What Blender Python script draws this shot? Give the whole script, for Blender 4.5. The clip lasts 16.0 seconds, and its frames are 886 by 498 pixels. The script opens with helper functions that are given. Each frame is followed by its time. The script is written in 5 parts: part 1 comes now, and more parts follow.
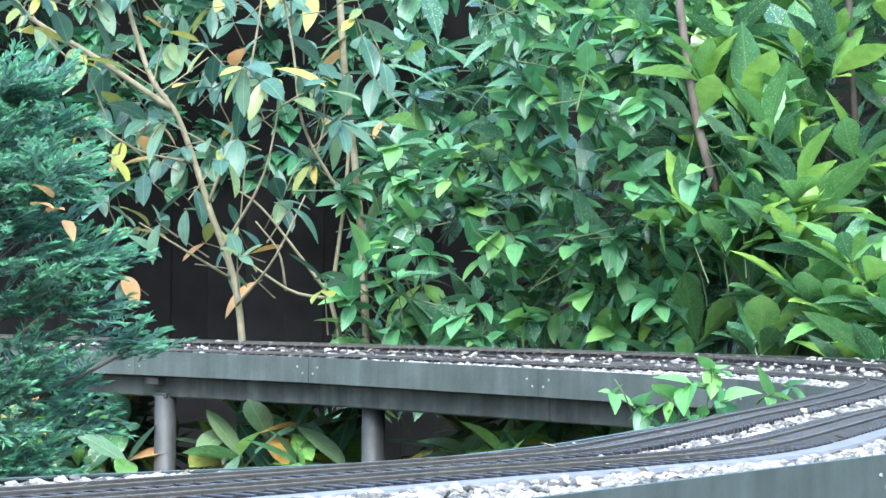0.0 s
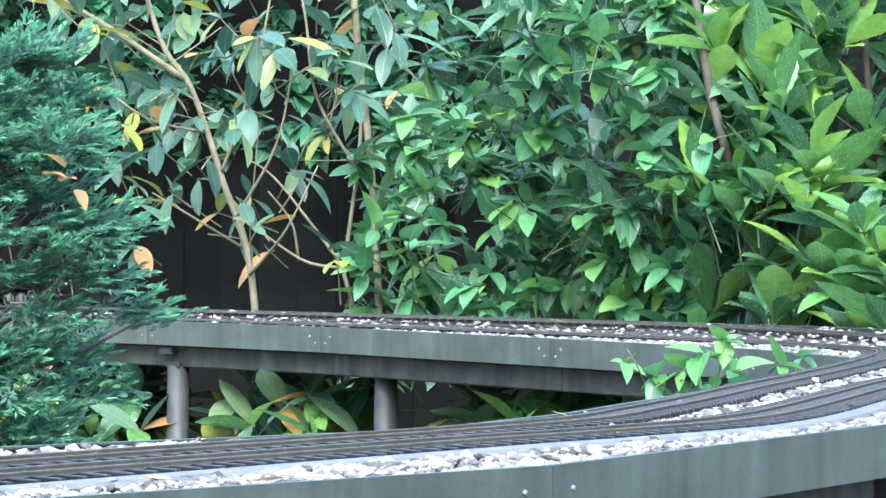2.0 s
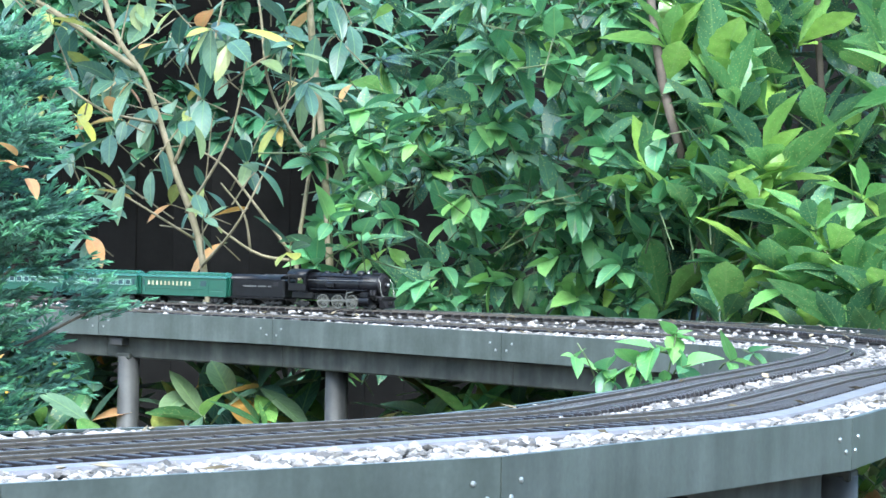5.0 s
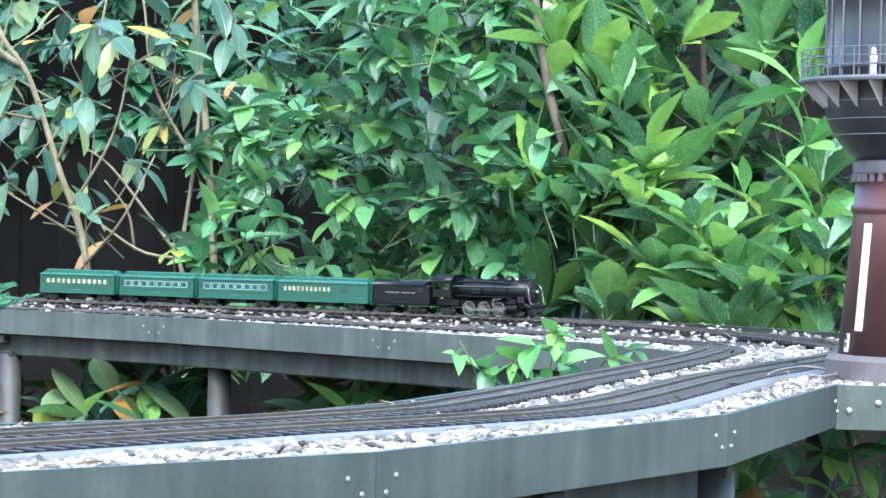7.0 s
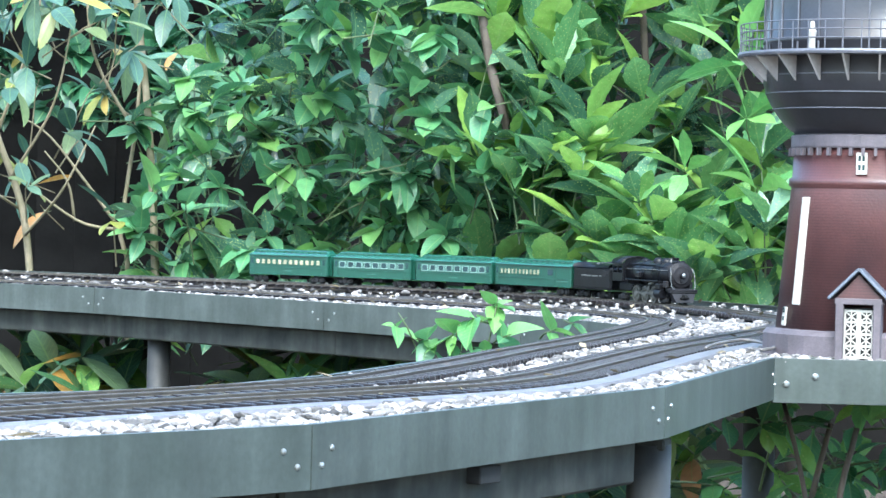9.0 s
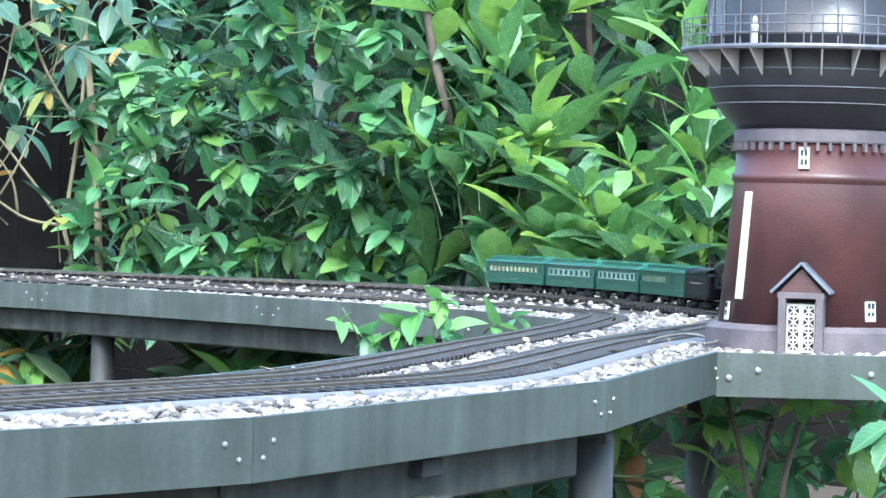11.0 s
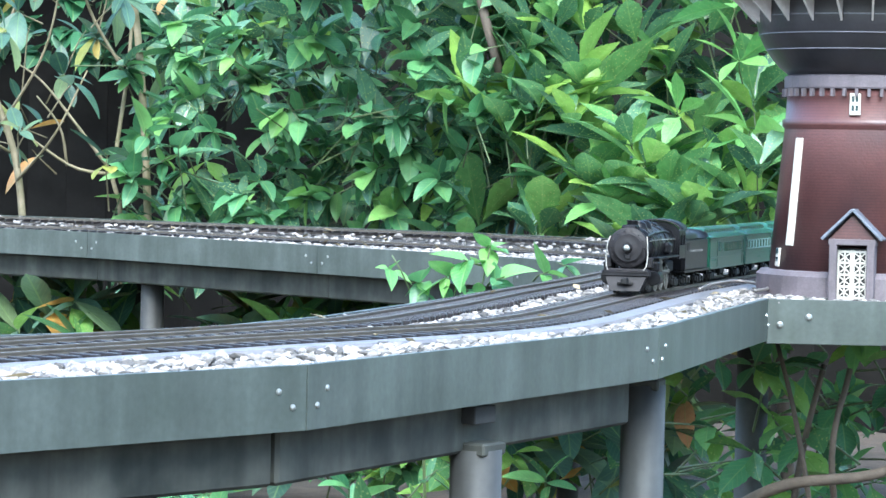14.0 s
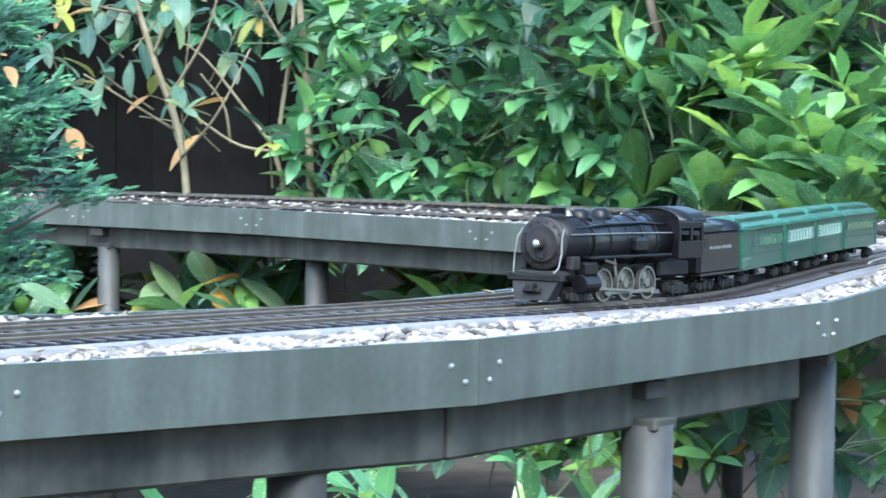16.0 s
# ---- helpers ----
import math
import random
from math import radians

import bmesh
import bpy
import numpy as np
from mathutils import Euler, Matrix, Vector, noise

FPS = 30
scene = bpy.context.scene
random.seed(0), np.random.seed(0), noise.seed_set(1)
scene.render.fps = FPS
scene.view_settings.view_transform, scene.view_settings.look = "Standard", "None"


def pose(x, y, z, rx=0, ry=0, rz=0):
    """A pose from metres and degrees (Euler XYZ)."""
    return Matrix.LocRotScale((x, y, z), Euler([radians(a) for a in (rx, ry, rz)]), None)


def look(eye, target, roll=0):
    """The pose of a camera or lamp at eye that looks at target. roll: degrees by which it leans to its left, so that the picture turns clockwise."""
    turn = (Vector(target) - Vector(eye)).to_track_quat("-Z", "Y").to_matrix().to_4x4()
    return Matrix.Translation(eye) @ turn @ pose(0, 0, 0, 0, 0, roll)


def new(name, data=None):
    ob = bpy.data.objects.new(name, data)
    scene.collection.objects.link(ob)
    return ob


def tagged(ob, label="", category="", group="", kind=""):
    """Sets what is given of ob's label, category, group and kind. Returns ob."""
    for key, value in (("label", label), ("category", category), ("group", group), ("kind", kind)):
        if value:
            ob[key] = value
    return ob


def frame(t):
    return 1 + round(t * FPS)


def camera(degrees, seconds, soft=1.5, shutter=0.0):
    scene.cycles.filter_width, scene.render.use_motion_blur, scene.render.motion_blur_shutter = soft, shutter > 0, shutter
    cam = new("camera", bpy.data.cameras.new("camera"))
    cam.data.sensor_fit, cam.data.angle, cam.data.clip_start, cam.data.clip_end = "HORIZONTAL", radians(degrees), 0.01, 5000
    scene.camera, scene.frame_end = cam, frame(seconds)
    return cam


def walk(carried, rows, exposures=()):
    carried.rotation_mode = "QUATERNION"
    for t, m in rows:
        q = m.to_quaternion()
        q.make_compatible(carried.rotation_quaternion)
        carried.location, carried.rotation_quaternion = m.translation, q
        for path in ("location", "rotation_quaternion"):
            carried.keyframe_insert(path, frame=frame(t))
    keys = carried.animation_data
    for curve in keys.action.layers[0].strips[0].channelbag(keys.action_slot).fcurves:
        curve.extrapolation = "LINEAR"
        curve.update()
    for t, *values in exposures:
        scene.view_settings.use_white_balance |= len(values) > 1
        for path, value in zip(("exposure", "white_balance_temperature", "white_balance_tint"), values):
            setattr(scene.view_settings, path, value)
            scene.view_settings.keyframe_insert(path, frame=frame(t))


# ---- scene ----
cam = camera(17.0, 16.0, soft=1.5, shutter=0.4)
# seconds, eye x y z, yaw (left positive), pitch, lean
ROWS = [
    (0, -0.0197, 0.0, 0.8732, 3.921, 0.435, 0.595),
    (0.5, -0.0160, 0.0, 0.8702, 4.111, 0.280, 0.563),
    (1, -0.0183, 0.0, 0.8702, 4.227, 0.102, 0.621),
    (1.5, -0.0170, 0.0, 0.8717, 4.256, -0.050, 0.748),
    (2, -0.0173, 0.0, 0.8713, 4.178, -0.134, 0.604),
    (2.5, -0.0144, 0.0, 0.8661, 4.188, -0.107, 0.456),
    (3, -0.0176, 0.0, 0.8687, 4.128, -0.019, 0.648),
    (5.5, -0.0127, 0.0, 0.8675, 2.873, -0.242, 1.286),
    (6, -0.0087, 0.0, 0.8672, 2.273, -0.253, 1.336),
    (6.5, -0.0060, 0.0, 0.8664, 1.613, -0.298, 1.424),
    (7, -0.0047, 0.0, 0.8650, 1.117, -0.181, 1.308),
    (7.5, -0.0034, 0.0, 0.8647, 0.992, -0.355, 1.221),
    (8, -0.0031, 0.0, 0.8652, 0.709, -0.600, 1.160),
    (8.5, -0.0000, 0.0, 0.8660, 0.150, -0.728, 1.138),
    (9, 0.0002, 0.0, 0.8656, -0.003, -0.694, 1.496),
    (9.5, 0.0023, 0.0, 0.8655, -0.436, -0.721, 1.578),
    (10, 0.0041, 0.0, 0.8630, -1.016, -0.717, 1.467),
    (12.5, 0.0023, 0.0, 0.8623, -1.035, -0.927, 1.529),
    (13, 0.0010, 0.0, 0.8611, -0.883, -1.236, 1.492),
    (13.5, -0.0005, 0.0, 0.8636, -0.566, -1.459, 1.441),
    (14, -0.0017, 0.0, 0.8614, -0.183, -1.749, 1.319),
    (14.5, -0.0023, 0.0, 0.8615, 0.056, -1.838, 1.423),
    (15, -0.0061, 0.0, 0.8600, 1.106, -1.891, 1.408),
    (15.5, -0.0064, 0.0, 0.8597, 1.586, -1.996, 1.374),
    (16, -0.0127, 0.0, 0.8595, 2.866, -2.262, 1.062),
]


def sight(x, y, z, yaw, pitch, lean):
    a, b = radians(yaw), radians(pitch)
    way = Vector((-math.sin(a) * math.cos(b), math.cos(a) * math.cos(b), math.sin(b)))
    return look((x, y, z), Vector((x, y, z)) + way, lean)


walk(cam, [(r[0], sight(*r[1:])) for r in ROWS], exposures=[(0.0, 2.48, 5600, 1), (16.0, 2.50, 5600, 1)])

# ---- light: bright overcast sky over a garden ----
world = bpy.data.worlds.new("sky")
scene.world = world
world.use_nodes = True
wn = world.node_tree.nodes
sky = wn.new("ShaderNodeTexSky")
sky.sky_type = 'NISHITA'
sky.sun_disc = False
sky.sun_elevation = radians(58)
sky.sun_rotation = radians(200)
sky.air_density, sky.dust_density = 1.2, 3.0
world.node_tree.links.new(sky.outputs[0], wn["Background"].inputs[0])
wn["Background"].inputs[1].default_value = 0.15
sun = new("sun", bpy.data.lights.new("sun", 'SUN'))
sun.data.energy, sun.data.angle, sun.data.color = 1.5, radians(25), (1.0, 0.97, 0.92)
sun.matrix_world = look((0.6, -1.2, 3.0), (0, 1.4, 0.7))


ZR = 0.70      # top of the rails
ZB = 0.688     # top of the ballast
UP = Vector((0, 0, 1))


# ---- mesh helpers ----
def link(bm, name, mat, parent=None, smooth=False):
    me = bpy.data.meshes.new(name)
    bm.to_mesh(me)
    bm.free()
    if smooth:
        for p in me.polygons:
            p.use_smooth = True
    me.materials.append(mat)
    ob = new(name, me)
    ob.parent = parent
    return ob


def part(name, bm, mat, parent, label="", smooth=False):
    ob = link(bm, name, mat, parent, smooth)
    return tagged(ob, label) if label else ob


def thing(name, label, category, m=None, group="", kind=""):
    ob = tagged(new(name), label, category, group, kind)
    if m is not None:
        ob.matrix_basis = m
    return ob


def box(bm, size, m=None, bevel=0.0):
    """A box of that size about the pose m, its edges chamfered."""
    g = bmesh.ops.create_cube(bm, size=1.0)["verts"]
    bmesh.ops.scale(bm, vec=size, verts=g)
    if bevel:
        e = list({e for v in g for e in v.link_edges})
        r = bmesh.ops.bevel(bm, geom=e, offset=bevel, segments=1, affect='EDGES', profile=0.5)
        g = list({v for f in r["faces"] for v in f.verts} | {v for v in g if v.is_valid})
    if m is not None:
        bmesh.ops.transform(bm, matrix=m, verts=g)
    return g


def at(x, y, z, rx=0, ry=0, rz=0):
    return pose(x, y, z, rx, ry, rz)


def cyl(bm, r1, r2, h, m=None, n=20, caps=True):
    """A cone along z, from 0 to h."""
    g = bmesh.ops.create_cone(bm, cap_ends=caps, segments=n, radius1=r1, radius2=r2, depth=h)["verts"]
    bmesh.ops.translate(bm, vec=(0, 0, h / 2), verts=g)
    if m is not None:
        bmesh.ops.transform(bm, matrix=m, verts=g)
    return g


def lathe(bm, profile, n=32, m=None):
    """Turns (radius, height) pairs round z."""
    rings = []
    for r, z in profile:
        rings.append([bm.verts.new((r * math.cos(2 * math.pi * k / n), r * math.sin(2 * math.pi * k / n), z)) for k in range(n)])
    for a, b in zip(rings, rings[1:]):
        for k in range(n):
            bm.faces.new((a[k], a[(k + 1) % n], b[(k + 1) % n], b[k]))
    bm.faces.new(rings[-1])
    bm.faces.new(list(reversed(rings[0])))
    g = [v for ring in rings for v in ring]
    if m is not None:
        bmesh.ops.transform(bm, matrix=m, verts=g)
    return g


def sweep(bm, points, radii, n=8):
    """A tube through points with a radius at each."""
    rings = []
    pts = [Vector(p) for p in points]
    for i, p in enumerate(pts):
        d = (pts[min(i + 1, len(pts) - 1)] - pts[max(i - 1, 0)]).normalized()
        a = d.cross(Vector((0.31, 0.9, 0.3))).normalized()
        b = d.cross(a)
        r = radii[i] if isinstance(radii, (list, tuple)) else radii
        rings.append([bm.verts.new(p + r * (a * math.cos(2 * math.pi * k / n) + b * math.sin(2 * math.pi * k / n))) for k in range(n)])
    for a, b in zip(rings, rings[1:]):
        for k in range(n):
            bm.faces.new((a[k], a[(k + 1) % n], b[(k + 1) % n], b[k]))
    bm.faces.new(rings[-1])
    bm.faces.new(list(reversed(rings[0])))


def curve_points(controls, step=0.01):
    """A smooth line through control points, at even steps."""
    c = [Vector((*p, 0)) if len(p) == 2 else Vector(p) for p in controls]
    c = [2 * c[0] - c[1]] + c + [2 * c[-1] - c[-2]]
    out = []
    for i in range(1, len(c) - 2):
        a, b, d, e = c[i - 1:i + 3]
        for k in range(40):
            u = k / 40
            out.append(0.5 * (2 * b + (d - a) * u + (2 * a - 5 * b + 4 * d - e) * u * u + (3 * b - a - 3 * d + e) * u ** 3))
    out.append(c[-2])
    even, run = [out[0]], 0.0
    for p, q in zip(out, out[1:]):
        l = (q - p).length
        while run + l >= step:
            p = p + (q - p) * ((step - run) / l)
            l = (q - p).length
            even.append(p)
            run = 0.0
        run += l
    return even


def along(line, s, step=0.01):
    """The place and the heading on an even line, s metres from its start."""
    u = min(max(s / step, 0), len(line) - 1.001)
    i = int(u)
    return line[i].lerp(line[i + 1], u - i), (line[min(i + 2, len(line) - 1)] - line[max(i - 1, 0)]).normalized()


# ---- materials ----
def material(name, colour, rough=0.6, metal=0.0, vary=0.25, scale=30.0, bump=0.1, fine=200.0, second=None, spread=0.5, object_random=0.0, spec=0.5):
    """A surface with stains at one scale and grain at another."""
    mat = bpy.data.materials.new(name)
    mat.use_nodes = True
    nt = mat.node_tree
    N, L = nt.nodes, nt.links
    bsdf = N["Principled BSDF"]
    bsdf.inputs["Roughness"].default_value = rough
    bsdf.inputs["Metallic"].default_value = metal
    bsdf.inputs["Specular IOR Level"].default_value = spec
    co = N.new("ShaderNodeTexCoord")
    big, small = N.new("ShaderNodeTexNoise"), N.new("ShaderNodeTexNoise")
    big.inputs["Scale"].default_value, big.inputs["Detail"].default_value = scale, 5
    small.inputs["Scale"].default_value, small.inputs["Detail"].default_value = fine, 3
    ramp = N.new("ShaderNodeValToRGB")
    dark = [c * (1 - vary) for c in colour]
    light = list(second) if second else [min(1, c * (1 + vary)) for c in colour]
    ramp.color_ramp.elements[0].position, ramp.color_ramp.elements[1].position = 0.5 - spread / 2, 0.5 + spread / 2
    ramp.color_ramp.elements[0].color, ramp.color_ramp.elements[1].color = (*dark, 1), (*light, 1)
    mix = N.new("ShaderNodeMix")
    mix.data_type, mix.blend_type = 'RGBA', 'MULTIPLY'
    mix.inputs[0].default_value = 0.6
    grey = N.new("ShaderNodeMapRange")
    grey.inputs[3].default_value, grey.inputs[4].default_value = 0.6, 1.4
    for n in (big, small):
        L.new(co.outputs["Object"], n.inputs["Vector"])
    L.new(big.outputs["Fac"], ramp.inputs[0])
    L.new(small.outputs["Fac"], grey.inputs[0])
    L.new(ramp.outputs[0], mix.inputs[6])
    L.new(grey.outputs[0], mix.inputs[7])
    last = mix.outputs[2]
    if object_random:
        info, geo = N.new("ShaderNodeObjectInfo"), N.new("ShaderNodeNewGeometry")
        add = N.new("ShaderNodeMath")
        add.operation = 'ADD'
        L.new(info.outputs["Random"], add.inputs[0])
        L.new(geo.outputs["Random Per Island"], add.inputs[1])
        fr = N.new("ShaderNodeMath")
        fr.operation = 'FRACT'
        L.new(add.outputs[0], fr.inputs[0])
        rng = N.new("ShaderNodeMapRange")
        rng.inputs[3].default_value, rng.inputs[4].default_value = 1 - object_random, 1 + object_random
        L.new(fr.outputs[0], rng.inputs[0])
        m2 = N.new("ShaderNodeMix")
        m2.data_type, m2.blend_type = 'RGBA', 'MULTIPLY'
        m2.inputs[0].default_value = 1
        L.new(last, m2.inputs[6])
        L.new(rng.outputs[0], m2.inputs[7])
        last = m2.outputs[2]
    L.new(last, bsdf.inputs["Base Color"])
    if bump:
        bp = N.new("ShaderNodeBump")
        bp.inputs["Strength"].default_value, bp.inputs["Distance"].default_value = bump, 0.002
        L.new(small.outputs["Fac"], bp.inputs["Height"])
        L.new(bp.outputs[0], bsdf.inputs["Normal"])
    return mat


def leaf_material(name, colours, rough=0.35, spots=0.0, vein=0.5, spec=0.5, glow=0.35):
    """Leaf with a paler midrib and side veins, colour from leaf to leaf, light that shines through."""
    mat = bpy.data.materials.new(name)
    mat.use_nodes = True
    nt = mat.node_tree
    N, L = nt.nodes, nt.links
    bsdf = N["Principled BSDF"]
    bsdf.inputs["Roughness"].default_value = rough
    bsdf.inputs["Specular IOR Level"].default_value = spec
    geo, info, uv = N.new("ShaderNodeNewGeometry"), N.new("ShaderNodeObjectInfo"), N.new("ShaderNodeUVMap")
    add, fr = N.new("ShaderNodeMath"), N.new("ShaderNodeMath")
    add.operation, fr.operation = 'ADD', 'FRACT'
    L.new(geo.outputs["Random Per Island"], add.inputs[0])
    L.new(info.outputs["Random"], add.inputs[1])
    L.new(add.outputs[0], fr.inputs[0])
    ramp = N.new("ShaderNodeValToRGB")
    els = ramp.color_ramp.elements
    for k, (p, c) in enumerate(colours):
        e = els[k] if k < 2 else els.new(p)
        e.position, e.color = p, (*c, 1)
    L.new(fr.outputs[0], ramp.inputs[0])
    sep = N.new("ShaderNodeSeparateXYZ")
    L.new(uv.outputs[0], sep.inputs[0])
    side = N.new("ShaderNodeMath")          # distance from the midrib
    side.operation = 'ABSOLUTE'
    L.new(sep.outputs[1], side.inputs[0])
    rib = N.new("ShaderNodeMapRange")
    rib.inputs[1].default_value, rib.inputs[2].default_value, rib.inputs[3].default_value, rib.inputs[4].default_value = 0.0, 0.09, 1.0, 0.0
    L.new(side.outputs[0], rib.inputs[0])
    slant = N.new("ShaderNodeMath")         # side veins sweep forward
    slant.operation = 'MULTIPLY_ADD'
    slant.inputs[1].default_value = -0.25
    L.new(side.outputs[0], slant.inputs[0])
    L.new(sep.outputs[0], slant.inputs[2])
    wave = N.new("ShaderNodeMath")
    wave.operation = 'PINGPONG'
    wave.inputs[1].default_value = 0.055
    L.new(slant.outputs[0], wave.inputs[0])
    veins = N.new("ShaderNodeMapRange")
    veins.inputs[1].default_value, veins.inputs[2].default_value, veins.inputs[3].default_value, veins.inputs[4].default_value = 0.0, 0.012, 0.45, 0.0
    L.new(wave.outputs[0], veins.inputs[0])
    mx = N.new("ShaderNodeMath")
    mx.operation = 'MAXIMUM'
    L.new(rib.outputs[0], mx.inputs[0])
    L.new(veins.outputs[0], mx.inputs[1])
    amount = N.new("ShaderNodeMath")
    amount.operation = 'MULTIPLY'
    amount.inputs[1].default_value = vein
    L.new(mx.outputs[0], amount.inputs[0])
    pale = N.new("ShaderNodeMix")
    pale.data_type, pale.blend_type = 'RGBA', 'MIX'
    pale.inputs[7].default_value = (0.28, 0.42, 0.14, 1)
    L.new(amount.outputs[0], pale.inputs[0])
    co = N.new("ShaderNodeTexCoord")
    nz = N.new("ShaderNodeTexNoise")
    nz.inputs["Scale"].default_value, nz.inputs["Detail"].default_value = 45, 4
    L.new(co.outputs["Object"], nz.inputs["Vector"])
    tone = N.new("ShaderNodeMapRange")
    tone.inputs[3].default_value, tone.inputs[4].default_value = 0.6, 1.4
    L.new(nz.outputs["Fac"], tone.inputs[0])
    mul = N.new("ShaderNodeMix")
    mul.data_type, mul.blend_type = 'RGBA', 'MULTIPLY'
    mul.inputs[0].default_value = 1
    L.new(ramp.outputs[0], mul.inputs[6])
    L.new(tone.outputs[0], mul.inputs[7])
    L.new(mul.outputs[2], pale.inputs[6])
    last = pale.outputs[2]
    if spots:
        vo = N.new("ShaderNodeTexVoronoi")
        vo.inputs["Scale"].default_value = 130
        L.new(co.outputs["Object"], vo.inputs["Vector"])
        near = N.new("ShaderNodeMapRange")
        near.inputs[1].default_value, near.inputs[2].default_value, near.inputs[3].default_value, near.inputs[4].default_value = 0.16, 0.26, spots, 0.0
        L.new(vo.outputs["Distance"], near.inputs[0])
        sm = N.new("ShaderNodeMix")
        sm.data_type = 'RGBA'
        sm.inputs[7].default_value = (0.45, 0.50, 0.16, 1)
        L.new(near.outputs[0], sm.inputs[0])
        L.new(last, sm.inputs[6])
        last = sm.outputs[2]
    L.new(last, bsdf.inputs["Base Color"])
    bp = N.new("ShaderNodeBump")
    bp.inputs["Strength"].default_value, bp.inputs["Distance"].default_value = 0.35, 0.002
    inv = N.new("ShaderNodeMath")
    inv.operation = 'MULTIPLY'
    inv.inputs[1].default_value = -1
    L.new(mx.outputs[0], inv.inputs[0])
    L.new(inv.outputs[0], bp.inputs["Height"])
    L.new(bp.outputs[0], bsdf.inputs["Normal"])
    thin = N.new("ShaderNodeBsdfTranslucent")
    L.new(last, thin.inputs[0])
    both = N.new("ShaderNodeMixShader")
    both.inputs[0].default_value = glow
    L.new(bsdf.outputs[0], both.inputs[1])
    L.new(thin.outputs[0], both.inputs[2])
    L.new(both.outputs[0], N["Material Output"].inputs["Surface"])
    return mat


M_STEEL = material("galvanised_steel", (0.046, 0.060, 0.049), 0.48, 0.2, 0.4, 13, 0.06, 160, second=(0.074, 0.086, 0.080), spread=0.7)
M_STEEL_DULL = material("weathered_steel", (0.026, 0.031, 0.028), 0.7, 0.1, 0.5, 16, 0.1, 90, second=(0.056, 0.057, 0.049), spread=0.5, spec=0.25)
M_POST = material("pipe_steel", (0.036, 0.036, 0.034), 0.6, 0.15, 0.35, 16, 0.06, 120)
M_BOLT = material("bright_bolt", (0.27, 0.28, 0.27), 0.3, 0.7, 0.1)
# near-black that paints the shade of openings onto solid blocks
M_HOLE_SHADE = material("opening_shade", (0.015, 0.015, 0.015), 0.9)
M_GRAVEL = material("gravel", (0.172, 0.158, 0.148), 0.85, 0.0, 0.4, 60, 0.3, 500, object_random=0.76)
M_BED = material("ballast_bed", (0.030, 0.027, 0.026), 1.0, 0.0, 0.4, 120, 0.8, 400)
M_TIE = material("tie_plastic", (0.014, 0.012, 0.013), 0.30, 0.0, 0.4, 40, 0.15, 300, object_random=0.3)
M_RAIL = material("rail_steel", (0.085, 0.072, 0.060), 0.42, 0.3, 0.35, 60, 0.1, 300)
M_INFILL = material("packed_grit", (0.060, 0.052, 0.044), 0.85, 0.0, 0.4, 50, 0.6, 350)
M_EDGING = material("pale_edging", (0.120, 0.112, 0.116), 0.5, 0.0, 0.3, 40, 0.15, 300)
M_LOCO = material("black_loco_paint", (0.0042, 0.0042, 0.0052), 0.33, 0.0, 0.4, 60, 0.12, 400, spec=0.18)
M_LOCO_GREY = material("smokebox_grey", (0.0125, 0.0112, 0.0122), 0.5, 0.0, 0.4, 80, 0.12, 400, spec=0.2)
M_NICKEL = material("nickel_wheel", (0.15, 0.145, 0.13), 0.4, 0.7, 0.15)
M_ROD = material("side_rod", (0.17, 0.165, 0.15), 0.4, 0.7, 0.2)
M_COAL = material("coal", (0.02, 0.02, 0.022), 0.5, 0.0, 0.4, 200, 1.0, 600)
M_GREEN = material("green_car_paint", (0.0085, 0.050, 0.032), 0.33, 0.0, 0.12, 40, 0.06, 300)
M_ROOF = material("green_roof_paint", (0.013, 0.066, 0.045), 0.25, 0.0, 0.12, 40, 0.06, 300)
M_FRAME = material("pale_window_frame", (0.19, 0.29, 0.25), 0.4, 0.0, 0.1)
M_WINDOW = material("car_window", (0.30, 0.27, 0.18), 0.15, 0.0, 0.5, 60)
M_WINDOW_DARK = material("dark_car_window", (0.02, 0.04, 0.045), 0.12, 0.0, 0.3, 60)
M_TRUCK = material("truck_black", (0.008, 0.0078, 0.0078), 0.6, spec=0.2)
M_LETTER = material("lettering", (0.10, 0.10, 0.095), 0.5)
M_LETTER_GREEN = material("faint_lettering", (0.05, 0.12, 0.09), 0.5)
M_STONE = material("tower_trim", (0.085, 0.07, 0.078), 0.7, 0.0, 0.35, 25, 0.2, 300)
M_TANK = material("tank_iron", (0.020, 0.019, 0.022), 0.30, 0.1, 0.4, 16, 0.1, 200)
M_RAILING = material("gallery_iron", (0.10, 0.10, 0.115), 0.5, 0.3, 0.3)
M_BRACKET = material("bracket_plastic", (0.42, 0.38, 0.36), 0.5, 0.0, 0.15)
M_WHITE = material("white_window", (0.36, 0.34, 0.30), 0.5, 0.0, 0.1)
M_ROOFTILE = material("porch_slate", (0.09, 0.10, 0.12), 0.5, 0.0, 0.25, 40)
M_SOIL = material("soil", (0.05, 0.038, 0.028), 0.95, 0.0, 0.5, 9, 1.0, 90)
# near-black: the shade that lies over the fence is put into the wood's colour
M_FENCE = material("shaded_fence_wood", (0.008, 0.0075, 0.007), 1.0, 0.0, 0.4, 6, 0.4, 60, object_random=0.3, spec=0.05)
M_BARK = material("bark", (0.075, 0.058, 0.044), 0.8, 0.0, 0.4, 30, 0.6, 200)
M_BARK_PALE = material("mossy_bark", (0.20, 0.18, 0.08), 0.75, 0.0, 0.45, 25, 0.4, 160, second=(0.26, 0.21, 0.14))
M_STEM = material("green_stem", (0.06, 0.085, 0.03), 0.6, 0.0, 0.3, 40)
